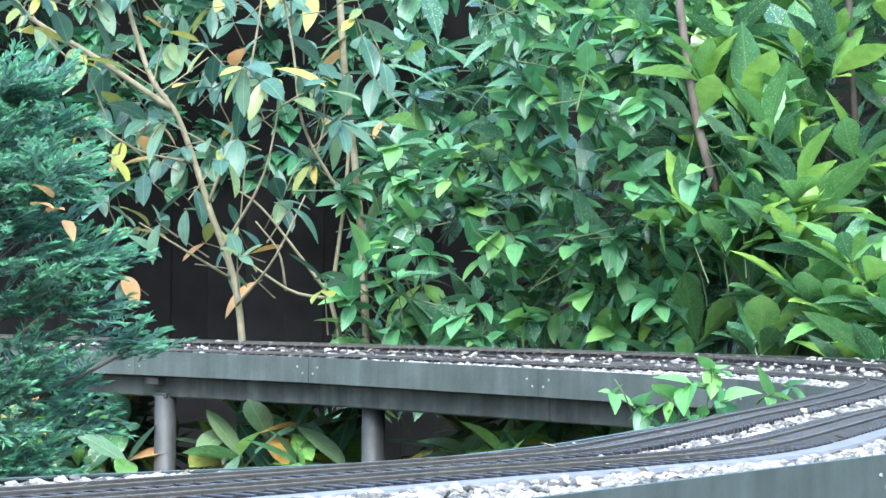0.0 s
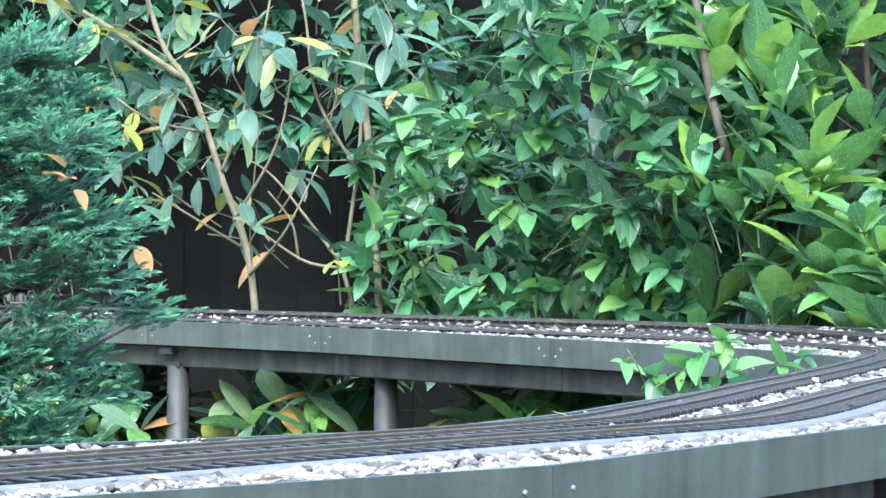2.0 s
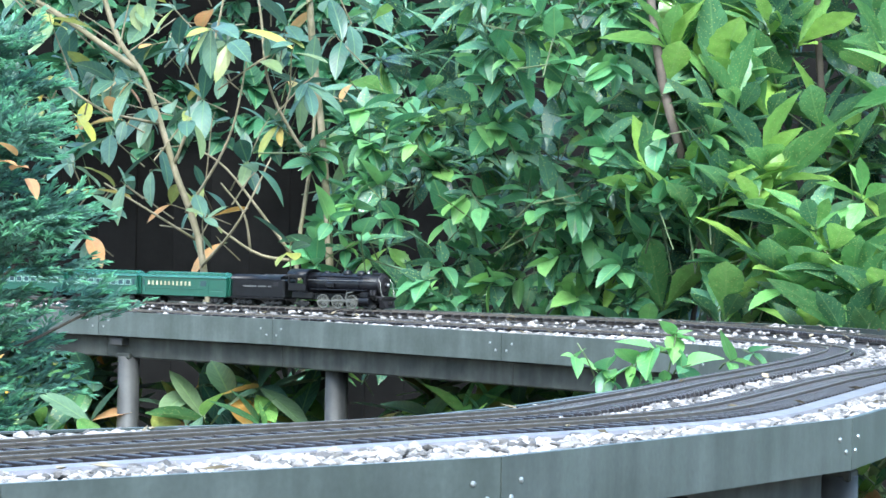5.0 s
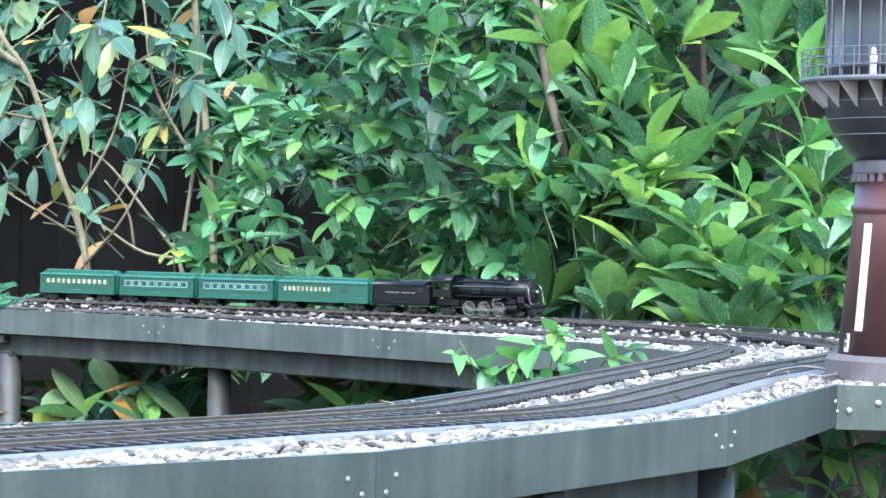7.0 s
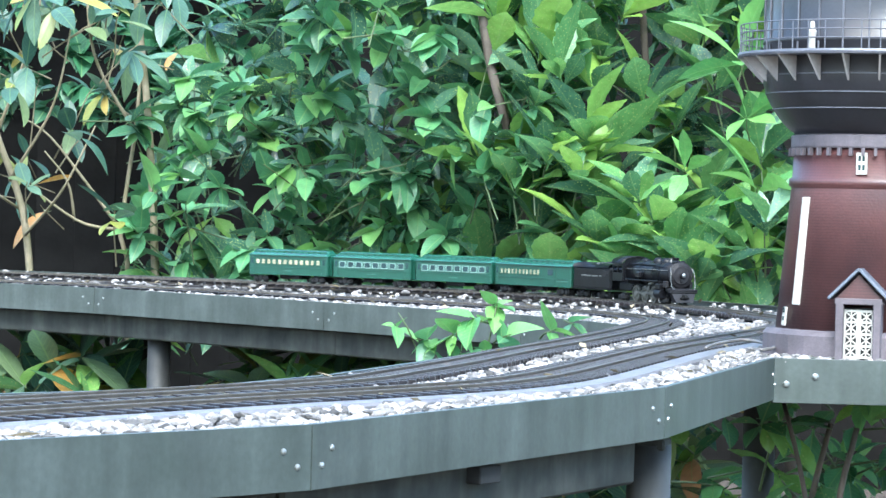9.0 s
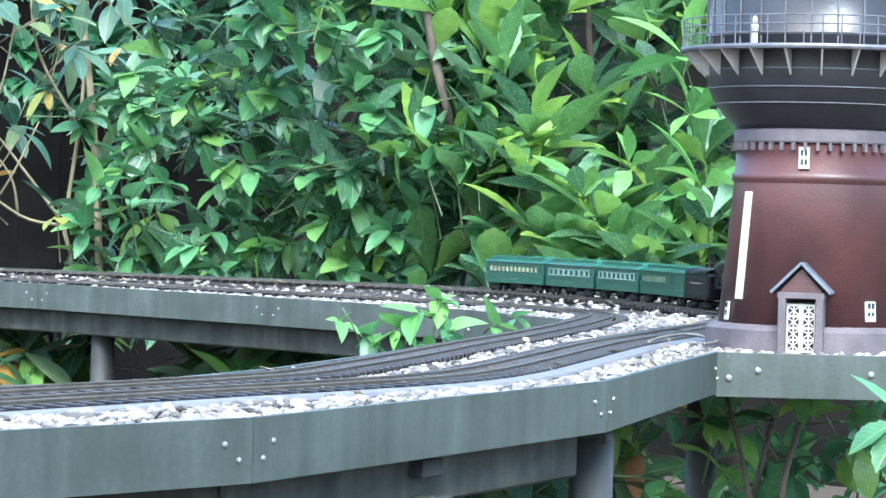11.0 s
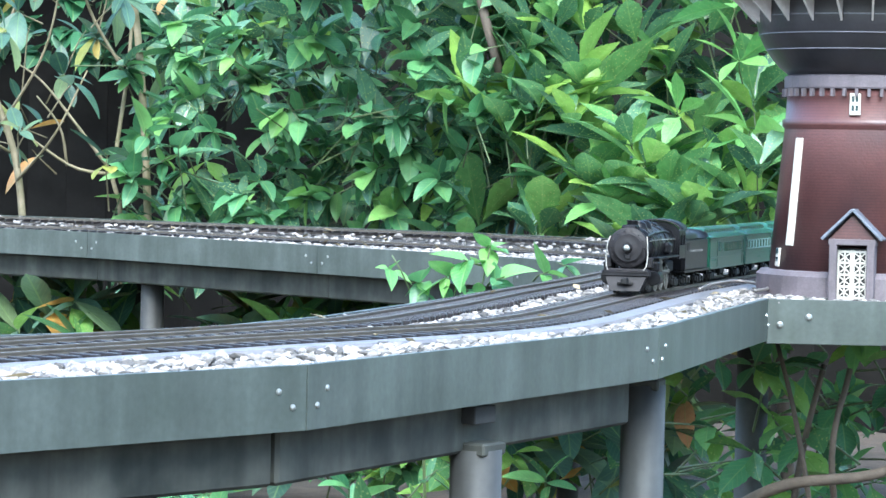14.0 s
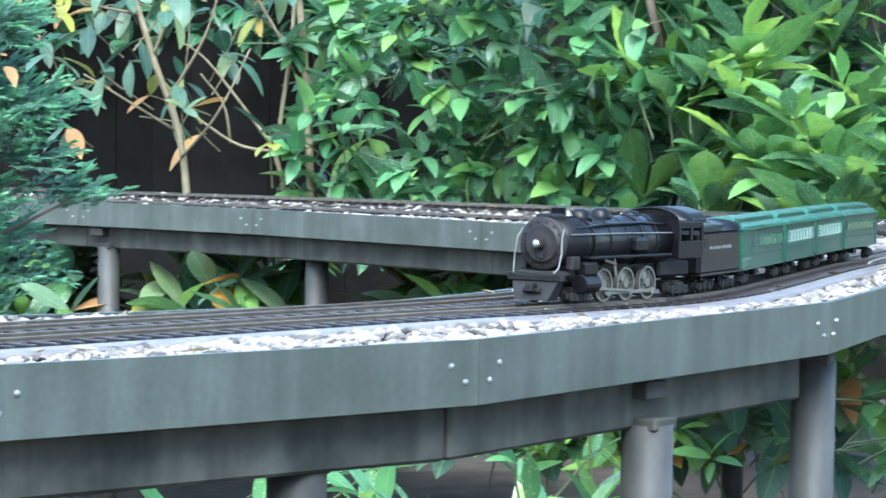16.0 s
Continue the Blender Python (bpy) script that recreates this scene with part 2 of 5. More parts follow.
M_LITTER = material("dry_scraps", (0.15, 0.12, 0.07), 0.8, 0.0, 0.4, 80, 0.2, 300, object_random=0.5)
M_WIRE = material("grey_wire", (0.11, 0.10, 0.095), 0.5, 0.0, 0.2)
M_AUCUBA = leaf_material("broad_serrated_leaf", [(0.0, (0.050, 0.118, 0.058)), (1.0, (0.270, 0.430, 0.085)), (0.25, (0.082, 0.190, 0.085)), (0.55, (0.120, 0.262, 0.085)), (0.8, (0.185, 0.345, 0.080))], 0.22, 0.5, 0.35, 0.7, 0.40)
# grey-green of old leaves; its darkness also paints the shade deep in the hedge
M_AUCUBA_DARK = leaf_material("old_and_shaded_leaf", [(0.0, (0.034, 0.082, 0.051)), (1.0, (0.171, 0.282, 0.174)), (0.5, (0.065, 0.150, 0.089)), (0.8, (0.099, 0.203, 0.117))], 0.22, 0.6, 0.3, 0.65, 0.3)
M_DOGWOOD = leaf_material("soft_oval_leaf", [(0.0, (0.058, 0.158, 0.078)), (1.0, (0.215, 0.405, 0.105)), (0.5, (0.098, 0.255, 0.112)), (0.75, (0.135, 0.315, 0.118))], 0.34, 0.0, 0.55)
M_YOUNG = leaf_material("young_leaf", [(0.0, (0.085, 0.235, 0.075)), (1.0, (0.18, 0.37, 0.095))], 0.30, 0.2, 0.4, 0.55, 0.36)
M_RHODO = leaf_material("leathery_leaf", [(0.0, (0.032, 0.084, 0.058)), (1.0, (0.600, 0.360, 0.050)), (0.40, (0.078, 0.152, 0.112)), (0.66, (0.122, 0.196, 0.120)), (0.80, (0.190, 0.225, 0.068)), (0.90, (0.360, 0.350, 0.065)), (0.95, (0.480, 0.230, 0.115))], 0.33, 0.0, 0.4)
M_IVY = leaf_material("dark_ivy_leaf", [(0.0, (0.015, 0.053, 0.028)), (1.0, (0.041, 0.143, 0.062))], 0.4, 0.0, 0.4)
M_CONIFER = leaf_material("conifer_spray", [(0.0, (0.088, 0.164, 0.130)), (1.0, (0.172, 0.330, 0.215)), (0.7, (0.128, 0.246, 0.180))], 0.65, 0.0, 0.0, 0.25, 0.5)
M_CONIFER_TIP = leaf_material("conifer_tip", [(0.0, (0.134, 0.318, 0.183)), (1.0, (0.209, 0.444, 0.246))], 0.6, 0.0, 0.0, 0.25, 0.5)
M_DEAD = leaf_material("dry_leaf", [(0.0, (0.28, 0.12, 0.05)), (1.0, (0.40, 0.25, 0.10))], 0.6, 0.0, 0.3)


def brick_material():
    """Fine brick courses with sooty stains."""
    mat = material("tower_brick", (0.058, 0.026, 0.027), 0.42, 0.0, 0.6, 9, 0.15, 300, second=(0.095, 0.034, 0.032))
    N, L = mat.node_tree.nodes, mat.node_tree.links
    bsdf = N["Principled BSDF"]
    co, sep, saw, line, mix = N.new("ShaderNodeTexCoord"), N.new("ShaderNodeSeparateXYZ"), N.new("ShaderNodeMath"), N.new("ShaderNodeMapRange"), N.new("ShaderNodeMix")
    saw.operation = 'PINGPONG'
    saw.inputs[1].default_value = 0.0019
    line.inputs[1].default_value, line.inputs[2].default_value, line.inputs[3].default_value, line.inputs[4].default_value = 0.0, 0.0006, 0.62, 1.0
    mix.data_type, mix.blend_type = 'RGBA', 'MULTIPLY'
    mix.inputs[0].default_value = 1.0
    was = bsdf.inputs["Base Color"].links[0].from_socket
    L.new(co.outputs["Object"], sep.inputs[0])
    L.new(sep.outputs[2], saw.inputs[0])
    L.new(saw.outputs[0], line.inputs[0])
    L.new(was, mix.inputs[6])
    L.new(line.outputs[0], mix.inputs[7])
    L.new(mix.outputs[2], bsdf.inputs["Base Color"])
    return mat


M_BRICK = brick_material()

def streaked(mat, strength=0.28):
    """Adds drip stains that run down a sheet of steel."""
    N, L = mat.node_tree.nodes, mat.node_tree.links
    bsdf = N["Principled BSDF"]
    co, mp, nz, rng, mix = N.new("ShaderNodeTexCoord"), N.new("ShaderNodeMapping"), N.new("ShaderNodeTexNoise"), N.new("ShaderNodeMapRange"), N.new("ShaderNodeMix")
    mp.inputs["Scale"].default_value = (38, 38, 3)
    nz.inputs["Scale"].default_value, nz.inputs["Detail"].default_value = 1.0, 5
    rng.inputs[1].default_value, rng.inputs[2].default_value, rng.inputs[3].default_value, rng.inputs[4].default_value = 0.35, 0.7, 1 - strength, 1 + strength
    mix.data_type, mix.blend_type = 'RGBA', 'MULTIPLY'
    mix.inputs[0].default_value = 1.0
    was = bsdf.inputs["Base Color"].links[0].from_socket
    L.new(co.outputs["Object"], mp.inputs[0])
    L.new(mp.outputs[0], nz.inputs["Vector"])
    L.new(nz.outputs["Fac"], rng.inputs[0])
    L.new(was, mix.inputs[6])
    L.new(rng.outputs[0], mix.inputs[7])
    L.new(mix.outputs[2], bsdf.inputs["Base Color"])


streaked(M_STEEL, 0.20)
streaked(M_STEEL_DULL, 0.32)
streaked(M_POST, 0.35)

# ---- ground and fence ----
def ground():
    bm = bmesh.new()
    n = 60
    vs = {}
    for i in range(n + 1):
        for j in range(n + 1):
            x, y = (i / n - 0.5) * 16, (j / n) * 18 - 4
            vs[i, j] = bm.verts.new((x, y, 0.04 * noise.noise((x * 1.5, y * 1.5, 0))))
    for i in range(n):
        for j in range(n):
            bm.faces.new((vs[i, j], vs[i + 1, j], vs[i + 1, j + 1], vs[i, j + 1]))
    far = [bm.verts.new(p) for p in ((-900, -900, -0.06), (900, -900, -0.06), (900, 900, -0.06), (-900, 900, -0.06))]
    bm.faces.new(far)
    tagged(link(bm, "ground", M_SOIL), "dark garden soil under the shrubs", "ground", kind="structure")


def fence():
    top = thing("fence", "weathered close-board wooden fence behind the shrubs, shade painted into its dark colour", "fence", kind="structure")
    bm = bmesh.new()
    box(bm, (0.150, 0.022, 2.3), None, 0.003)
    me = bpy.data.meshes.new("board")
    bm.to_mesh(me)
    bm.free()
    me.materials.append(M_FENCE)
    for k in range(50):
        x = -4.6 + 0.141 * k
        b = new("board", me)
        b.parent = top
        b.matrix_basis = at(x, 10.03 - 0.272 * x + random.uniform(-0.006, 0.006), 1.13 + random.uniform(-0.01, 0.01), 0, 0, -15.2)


ground()
fence()

# ---- trestle ----
TRACK_OUTER = curve_points([(-3.400, 8.223), (-2.000, 7.529), (-1.030, 7.028), (-0.640, 6.824), (-0.290, 6.616), (0.000, 6.424), (0.200, 6.244), (0.360, 5.987), (0.490, 5.652), (0.575, 5.294), (0.600, 4.933), (0.398, 4.210), (0.289, 3.847), (0.192, 3.445), (0.114, 3.131), (0.051, 2.958), (-0.004, 2.859), (-0.056, 2.782), (-0.106, 2.709), (-0.154, 2.648), (-0.200, 2.581), (-0.243, 2.518), (-0.440, 2.229), (-0.750, 1.775), (-1.145, 1.197)])
TRACK_INNER = curve_points([(-3.400, 7.607), (-2.000, 6.938), (-1.000, 6.322), (-0.600, 6.064), (-0.200, 5.731), (0.100, 5.449), (0.270, 5.217), (0.360, 4.959), (0.298, 4.515), (0.188, 4.026), (0.100, 3.678), (0.027, 3.359), (-0.035, 3.126), (-0.090, 2.942), (-0.209, 2.733), (-0.298, 2.603), (-0.495, 2.314), (-0.805, 1.860), (-1.200, 1.282)])
EDGE_OUTER = [(-1.420, 0.839), (-1.300, 0.962), (-0.860, 1.474), (-0.424, 1.975), (-0.100, 2.339), (0.227, 2.984), (0.420, 3.704), (0.800, 3.908), (0.860, 5.013), (0.720, 5.914), (0.420, 6.426), (0.000, 6.734), (-0.600, 7.091), (-1.200, 7.429), (-2.000, 7.859), (-3.400, 8.575)]
EDGE_INNER = [(-1.350, 1.657), (-0.900, 2.108), (-0.500, 2.518), (-0.240, 2.762), (-0.115, 3.060), (0.000, 3.458), (0.150, 4.010), (0.255, 4.420), (0.285, 4.707), (0.137, 5.044), (-0.215, 5.460), (-0.702, 6.001), (-1.116, 6.332), (-2.000, 6.877), (-3.400, 7.613)]


def wall_pose(a, b):
    a, b = Vector((*a, 0)), Vector((*b, 0))
    d = (b - a)
    return Matrix.Translation((a + b) / 2) @ Matrix.Rotation(math.atan2(d.y, d.x), 4, 'Z'), d.length


def side_panel(parent, a, b, outside, height, bolts_at_end=True):
    """One steel channel of the trough with its lips, and the screws at its end."""
    m, l = wall_pose(a, b)
    s = s0 = outside
    bm = bmesh.new()
    top = ZR - 0.004
    w = 0.0011
    prof = [(w, top), (w, top - height), (-s0 * 0.015, top - height), (-s0 * 0.015, top - height + 0.002), (-w, top - height + 0.002), (-w, top - 0.002), (-s0 * 0.006, top - 0.002), (-s0 * 0.006, top)]
    if s0 < 0:
        prof = [(-w, top), (-w, top - height), (0.015, top - height), (0.015, top - height + 0.002), (w, top - height + 0.002), (w, top - 0.002), (0.006, top - 0.002), (0.006, top)]
    ends = [[bm.verts.new(m @ Vector((x, y, z))) for y, z in prof] for x in (-l / 2 + 0.0008, l / 2 - 0.0008)]
    n = len(prof)
    for i in range(n):
        bm.faces.new((ends[0][i], ends[0][(i + 1) % n], ends[1][(i + 1) % n], ends[1][i]))
    bm.faces.new(ends[0][::-1])
    bm.faces.new(ends[1])
    bmesh.ops.recalc_face_normals(bm, faces=bm.faces)
    p = part("side_panel", bm, M_STEEL, parent)
    for end in (-1, 1):
        for dx, dz in ((0.040, 0.020), (0.020, 0.033)):
            bm = bmesh.new()
            lathe(bm, [(0.0001, 0), (0.0027, 0), (0.0024, 0.0013), (0.0010, 0.0021)], 10, m @ at(end * (l / 2 - dx * 0.8), s * 0.0012, ZR - 0.004 - dz, -90 * s, 0, 0))
            part("screw", bm, M_BOLT, p)
    return p


def even_line(line, n):
    """The corners of a bent line kept, n + 1 points in all, spread by length."""
    l = np.r_[0, np.cumsum([math.dist(a, b) for a, b in zip(line, line[1:])])]
    t = np.linspace(0, l[-1], n + 1)
    for v in l:
        t[np.argmin(abs(t - v))] = v
    return [(float(np.interp(u, l, [p[0] for p in line])), float(np.interp(u, l, [p[1] for p in line]))) for u in np.sort(t)]


def polygon_deck():
    ob = thing("track_trestle", "raised galvanised steel trough carrying two toy railway tracks", "railway trestle")
    n = 60
    outer, inner = even_line(EDGE_OUTER, n), even_line(EDGE_INNER, n)
    bm = bmesh.new()
    rows_ = [[bm.verts.new((*p, z)) for p in line for z in (ZB - 0.005,)] for line in (outer, inner)]
    low_ = [[bm.verts.new((*p, ZB - 0.022)) for p in line] for line in (outer, inner)]
    for i in range(n):
        bm.faces.new((rows_[0][i], rows_[0][i + 1], rows_[1][i + 1], rows_[1][i]))
        bm.faces.new((low_[1][i], low_[1][i + 1], low_[0][i + 1], low_[0][i]))
        for k in (0, 1):
            bm.faces.new((rows_[k][i], rows_[k][i + 1], low_[k][i + 1], low_[k][i]))
    bmesh.ops.recalc_face_normals(bm, faces=bm.faces)
    part("trough_bed", bm, M_BED, ob, "bed of fine grey ballast")
    for k, (a, b) in enumerate(zip(EDGE_OUTER, EDGE_OUTER[1:])):
        side_panel(ob, a, b, -1, 0.052)
    for a, b in zip(EDGE_INNER, EDGE_INNER[1:]):
        side_panel(ob, a, b, 1, 0.052)
    return ob


TRESTLE = polygon_deck()


def beam(a, b):
    """A folded steel channel below the trough."""
    m, l = wall_pose(a, b)
    z = ZR - 0.004 - 0.052 - 0.001
    bm = bmesh.new()
    box(bm, (l, 0.045, 0.046), m @ at(0, 0, z - 0.023), 0.003)
    return part("beam", bm, M_STEEL_DULL, TRESTLE, "dull steel channel under the trough")


def post(x, y, turn):
    under_bend = 0.2 < x < 0.5 and y < 5      # no beam there: the post reaches the trough
    top = ZR - (0.074 if under_bend else 0.10)
    bm = bmesh.new()
    cyl(bm, 0.0235, 0.0235, top, at(x, y, 0), 28)
    p = part("post", bm, M_POST, TRESTLE, "round grey steel pipe post", True)
    bm = bmesh.new()
    box(bm, (0.040, 0.040, 0.012), at(x, y, top + 0.001, 0, 0, turn), 0.002)
    part("post_cap", bm, M_STEEL_DULL, p)
    if under_bend:
        return p
    # solid dark block in place of a shaded gap between the beams
    bm = bmesh.new()
    box(bm, (0.036, 0.0465, 0.016), at(x - 0.012, y, ZR - 0.068, 0, 0, turn), 0.001)
    part("beam_notch", bm, M_HOLE_SHADE, p, "dark block painted as the shaded gap where two beams meet")
    return p


def inset(line, d):
    """The line moved d metres to its left."""
    out = []
    for i, p in enumerate(line):
        a, b = Vector(line[max(i - 1, 0)]), Vector(line[min(i + 1, len(line) - 1)])
        t = (b - a).normalized()
        out.append((p[0] - t.y * d, p[1] + t.x * d))
    return out


for line, d in ((EDGE_OUTER, 0.05), (EDGE_INNER, -0.05)):
    l2 = inset(line, d)
    for k, (a, b) in enumerate(zip(l2, l2[1:])):
        if line is EDGE_INNER or not 5 <= k <= 7:
            beam(a, b)
POSTS = [(-1.048, 6.324, -37), (-0.564, 5.95, -48), (-1.6, 6.715, -32), (-0.236, 2.269, 43), (0.041, 2.669, 58), (0.225, 3.145, 74), (-0.75, 1.734, 43), (0.47, 4.335, 0), (0.3, 6.375, 0), (-0.7, 7.021, 0)]
for x, y, turn in POSTS:
    post(x, y, turn)


# ---- tracks ----
def track(name, line, label, parts_from, parts_to, wide):
    ob = thing(name, label, "toy railway track", group="toy railway tracks")
    rails = (-0.018, 0.018)
    for off in rails:
        bm = bmesh.new()
        prev = None
        for i in range(0, len(line), 2):
            p, d = along(line, i * 0.01)
            side = Vector((-d.y, d.x, 0))
            c = p + side * off
            ring = []
            for u, z in ((-0.0030, -0.0040), (0.0030, -0.0040), (0.0010, -0.0032), (0.0010, -0.0020), (0.0016, -0.0014), (0.0016, 0), (-0.0016, 0), (-0.0016, -0.0014), (-0.0010, -0.0020), (-0.0010, -0.0032)):
                ring.append(bm.verts.new(c + side * u + UP * (ZR + z)))
            if prev:
                for k in range(10):
                    bm.faces.new((prev[k], prev[(k + 1) % 10], ring[(k + 1) % 10], ring[k]))
            prev = ring
        bmesh.ops.recalc_face_normals(bm, faces=bm.faces)
        part("rail", bm, M_RAIL, ob)
    half = 0.051 if wide else 0.044
    bm = bmesh.new()
    box(bm, (0.0062, 2 * half, 0.0058), None, 0.0008)
    me = bpy.data.meshes.new("tie")
    bm.to_mesh(me)
    bm.free()
    me.materials.append(M_TIE)
    rest, made = bmesh.new(), 0
    s, total = 0.01, (len(line) - 2) * 0.01
    while s < total:
        p, d = along(line, s)
        m = Matrix.Translation((p.x, p.y, ZR - 0.0060)) @ Matrix.Rotation(math.atan2(d.y, d.x) + random.uniform(-0.03, 0.03), 4, 'Z')
        if parts_from < s < parts_to and made < 300:
            t = new("tie", me)
            t.parent = ob
            t.matrix_basis = m
            made += 1
        else:
            box(rest, (0.0062, 2 * half, 0.0058), m)
        s += 0.0245
    tagged(part("tie", rest, M_TIE, ob), kind="stuff")
    strips = [("track_infill", "brown grit packed between the rails", M_INFILL, ((0.0155, -0.013), (0.0150, -0.0038), (-0.0150, -0.0038), (-0.0155, -0.013)))]
    if wide:
        strips.append(("bed_edging", "pale smooth edging strip beside the ties", M_EDGING, ((half + 0.029, -0.017), (half + 0.029, -0.008), (half + 0.026, -0.0050), (half + 0.003, -0.0046), (half + 0.001, -0.0052), (half + 0.001, -0.017))))
    for name_, label_, mat_, shape_ in strips:
        bm, prev = bmesh.new(), None
        for i in range(0, len(line), 3):
            p, d = along(line, i * 0.01)
            side = Vector((-d.y, d.x, 0))
            ring = [bm.verts.new(p + side * u + UP * (ZR + z)) for u, z in shape_]
            if prev:
                for k in range(len(ring) - 1):
                    bm.faces.new((prev[k], prev[k + 1], ring[k + 1], ring[k]))
            prev = ring
        bmesh.ops.recalc_face_normals(bm, faces=bm.faces)
        part(name_, bm, mat_, ob, label_)
    return ob


LENGTH = (len(TRACK_OUTER) - 1) * 0.01
track("outer_track", TRACK_OUTER, "two-rail toy railway track on long dark ties in gravel", LENGTH - 6.2, LENGTH - 0.3, True)
track("inner_track", TRACK_INNER, "two-rail toy railway track on dark wooden ties in gravel", (len(TRACK_INNER) - 1) * 0.01 - 6.0, (len(TRACK_INNER) - 1) * 0.01 - 0.3, False)


def inside(x, y, poly):
    hit = False
    for (x1, y1), (x2, y2) in zip(poly, poly[1:] + poly[:1]):
        if (y1 > y) != (y2 > y) and x < (x2 - x1) * (y - y1) / (y2 - y1) + x1:
            hit = not hit
    return hit


def stones(name, count, label, spots, size, z, parent=None):
    """Loose angular pebbles as one object."""
    bm = bmesh.new()
    bmesh.ops.create_icosphere(bm, subdivisions=1, radius=1)
    base = np.array([v.co[:] for v in bm.verts])
    tri = np.array([[v.index for v in f.verts] for f in bm.faces])
    bm.free()
    rng = np.random.default_rng(5)
    V, F = [], []
    for k, (x, y) in enumerate(spots):
        s = size * rng.uniform(0.55, 1.25)
        q = base * (1 + rng.uniform(-0.28, 0.28, (len(base), 1))) * s * np.array([rng.uniform(0.8, 1.5), rng.uniform(0.7, 1.0), rng.uniform(0.45, 0.8)])
        a, b = rng.uniform(0, 6.28), rng.uniform(-0.5, 0.5)
        ca, sa, cb, sb = np.cos(a), np.sin(a), np.cos(b), np.sin(b)
        R = np.array([[ca, -sa, 0], [sa, ca, 0], [0, 0, 1]]) @ np.array([[1, 0, 0], [0, cb, -sb], [0, sb, cb]])
        V.append(q @ R.T + np.array([x, y, z + rng.uniform(-0.002, 0.0035)]))
        F.append(tri + 12 * k)
    me = bpy.data.meshes.new(name)
    me.from_pydata(np.concatenate(V).tolist(), [], np.concatenate(F).tolist())
    me.materials.append(M_GRAVEL)
    return tagged(new(name, me), label, "gravel", kind="stuff")


def gravel_spots():
    rng = np.random.default_rng(2)
    poly = EDGE_OUTER + EDGE_INNER[::-1]
    near_o = np.array([p[:2] for p in TRACK_OUTER])
    near_i = np.array([p[:2] for p in TRACK_INNER])
    spots = []
    while len(spots) < 13000:
        x, y = rng.uniform(-1.6, 0.85), rng.uniform(1.2, 7.4)
        if not (inside(x, y, poly) and all(inside(x + a, y + b, poly) for a, b in ((0.011, 0), (-0.011, 0), (0, 0.012), (0, -0.012)))):
            continue
        far_o = np.hypot(near_o[:, 0] - x, near_o[:, 1] - y)
        j = int(np.clip(np.argmin(far_o), 1, len(near_o) - 2))
        do, way = far_o[j], near_o[j + 1] - near_o[j - 1]
        near_side = way[0] * (y - near_o[j, 1]) - way[1] * (x - near_o[j, 0]) > 0
        di = np.min(np.hypot(near_i[:, 0] - x, near_i[:, 1] - y))
        if (do < (0.084 if near_side else 0.055) or di < 0.048) and rng.random() > 0.012:
            continue
        if y - 5.44 + 0.85 * x > 0 and rng.random() > 0.035:      # thinner on the far straight
            continue
        spots.append((x, y))
    return spots


stones("gravel", 0, "pale grey and white loose gravel around the tracks", gravel_spots(), 0.0059, ZB + 0.0018)


# ---- shelf and water tower ----
TX, TY = 0.560, 3.860
ZS = ZR - 0.006


def shelf():
    ob = thing("tower_shelf", "galvanised steel shelf box beside the track under the tower", "shelf")
    bm = bmesh.new()
    box(bm, (0.40, 0.003, 0.056), at(0.615, 3.690, ZR - 0.032), 0.0008)
    box(bm, (0.40, 0.02, 0.002), at(0.615, 3.700, ZR - 0.059))
    front = part("front_panel", bm, M_STEEL, ob)
    for x, z in ((0.432, 0.036), (0.468, 0.026), (0.61, 0.028), (0.655, 0.045)):
        bm = bmesh.new()
        lathe(bm, [(0.0001, 0), (0.0042, 0), (0.0042, 0.002), (0.0022, 0.0035)], 12, at(x, 3.6884, ZR - z, 90))
        part("bolt", bm, M_BOLT, front)
    bm = bmesh.new()
    box(bm, (0.40, 0.30, 0.004), at(0.615, 3.842, ZS - 0.006))
    part("shelf_bed", bm, M_BED, ob)
    return ob


shelf()
rng = np.random.default_rng(11)
spots = [(rng.uniform(0.42, 0.80), rng.uniform(3.696, 3.80)) for _ in range(520)]
stones("shelf_gravel", 0, "mixed grey pebbles round the tower base", spots, 0.0064, ZS - 0.002)


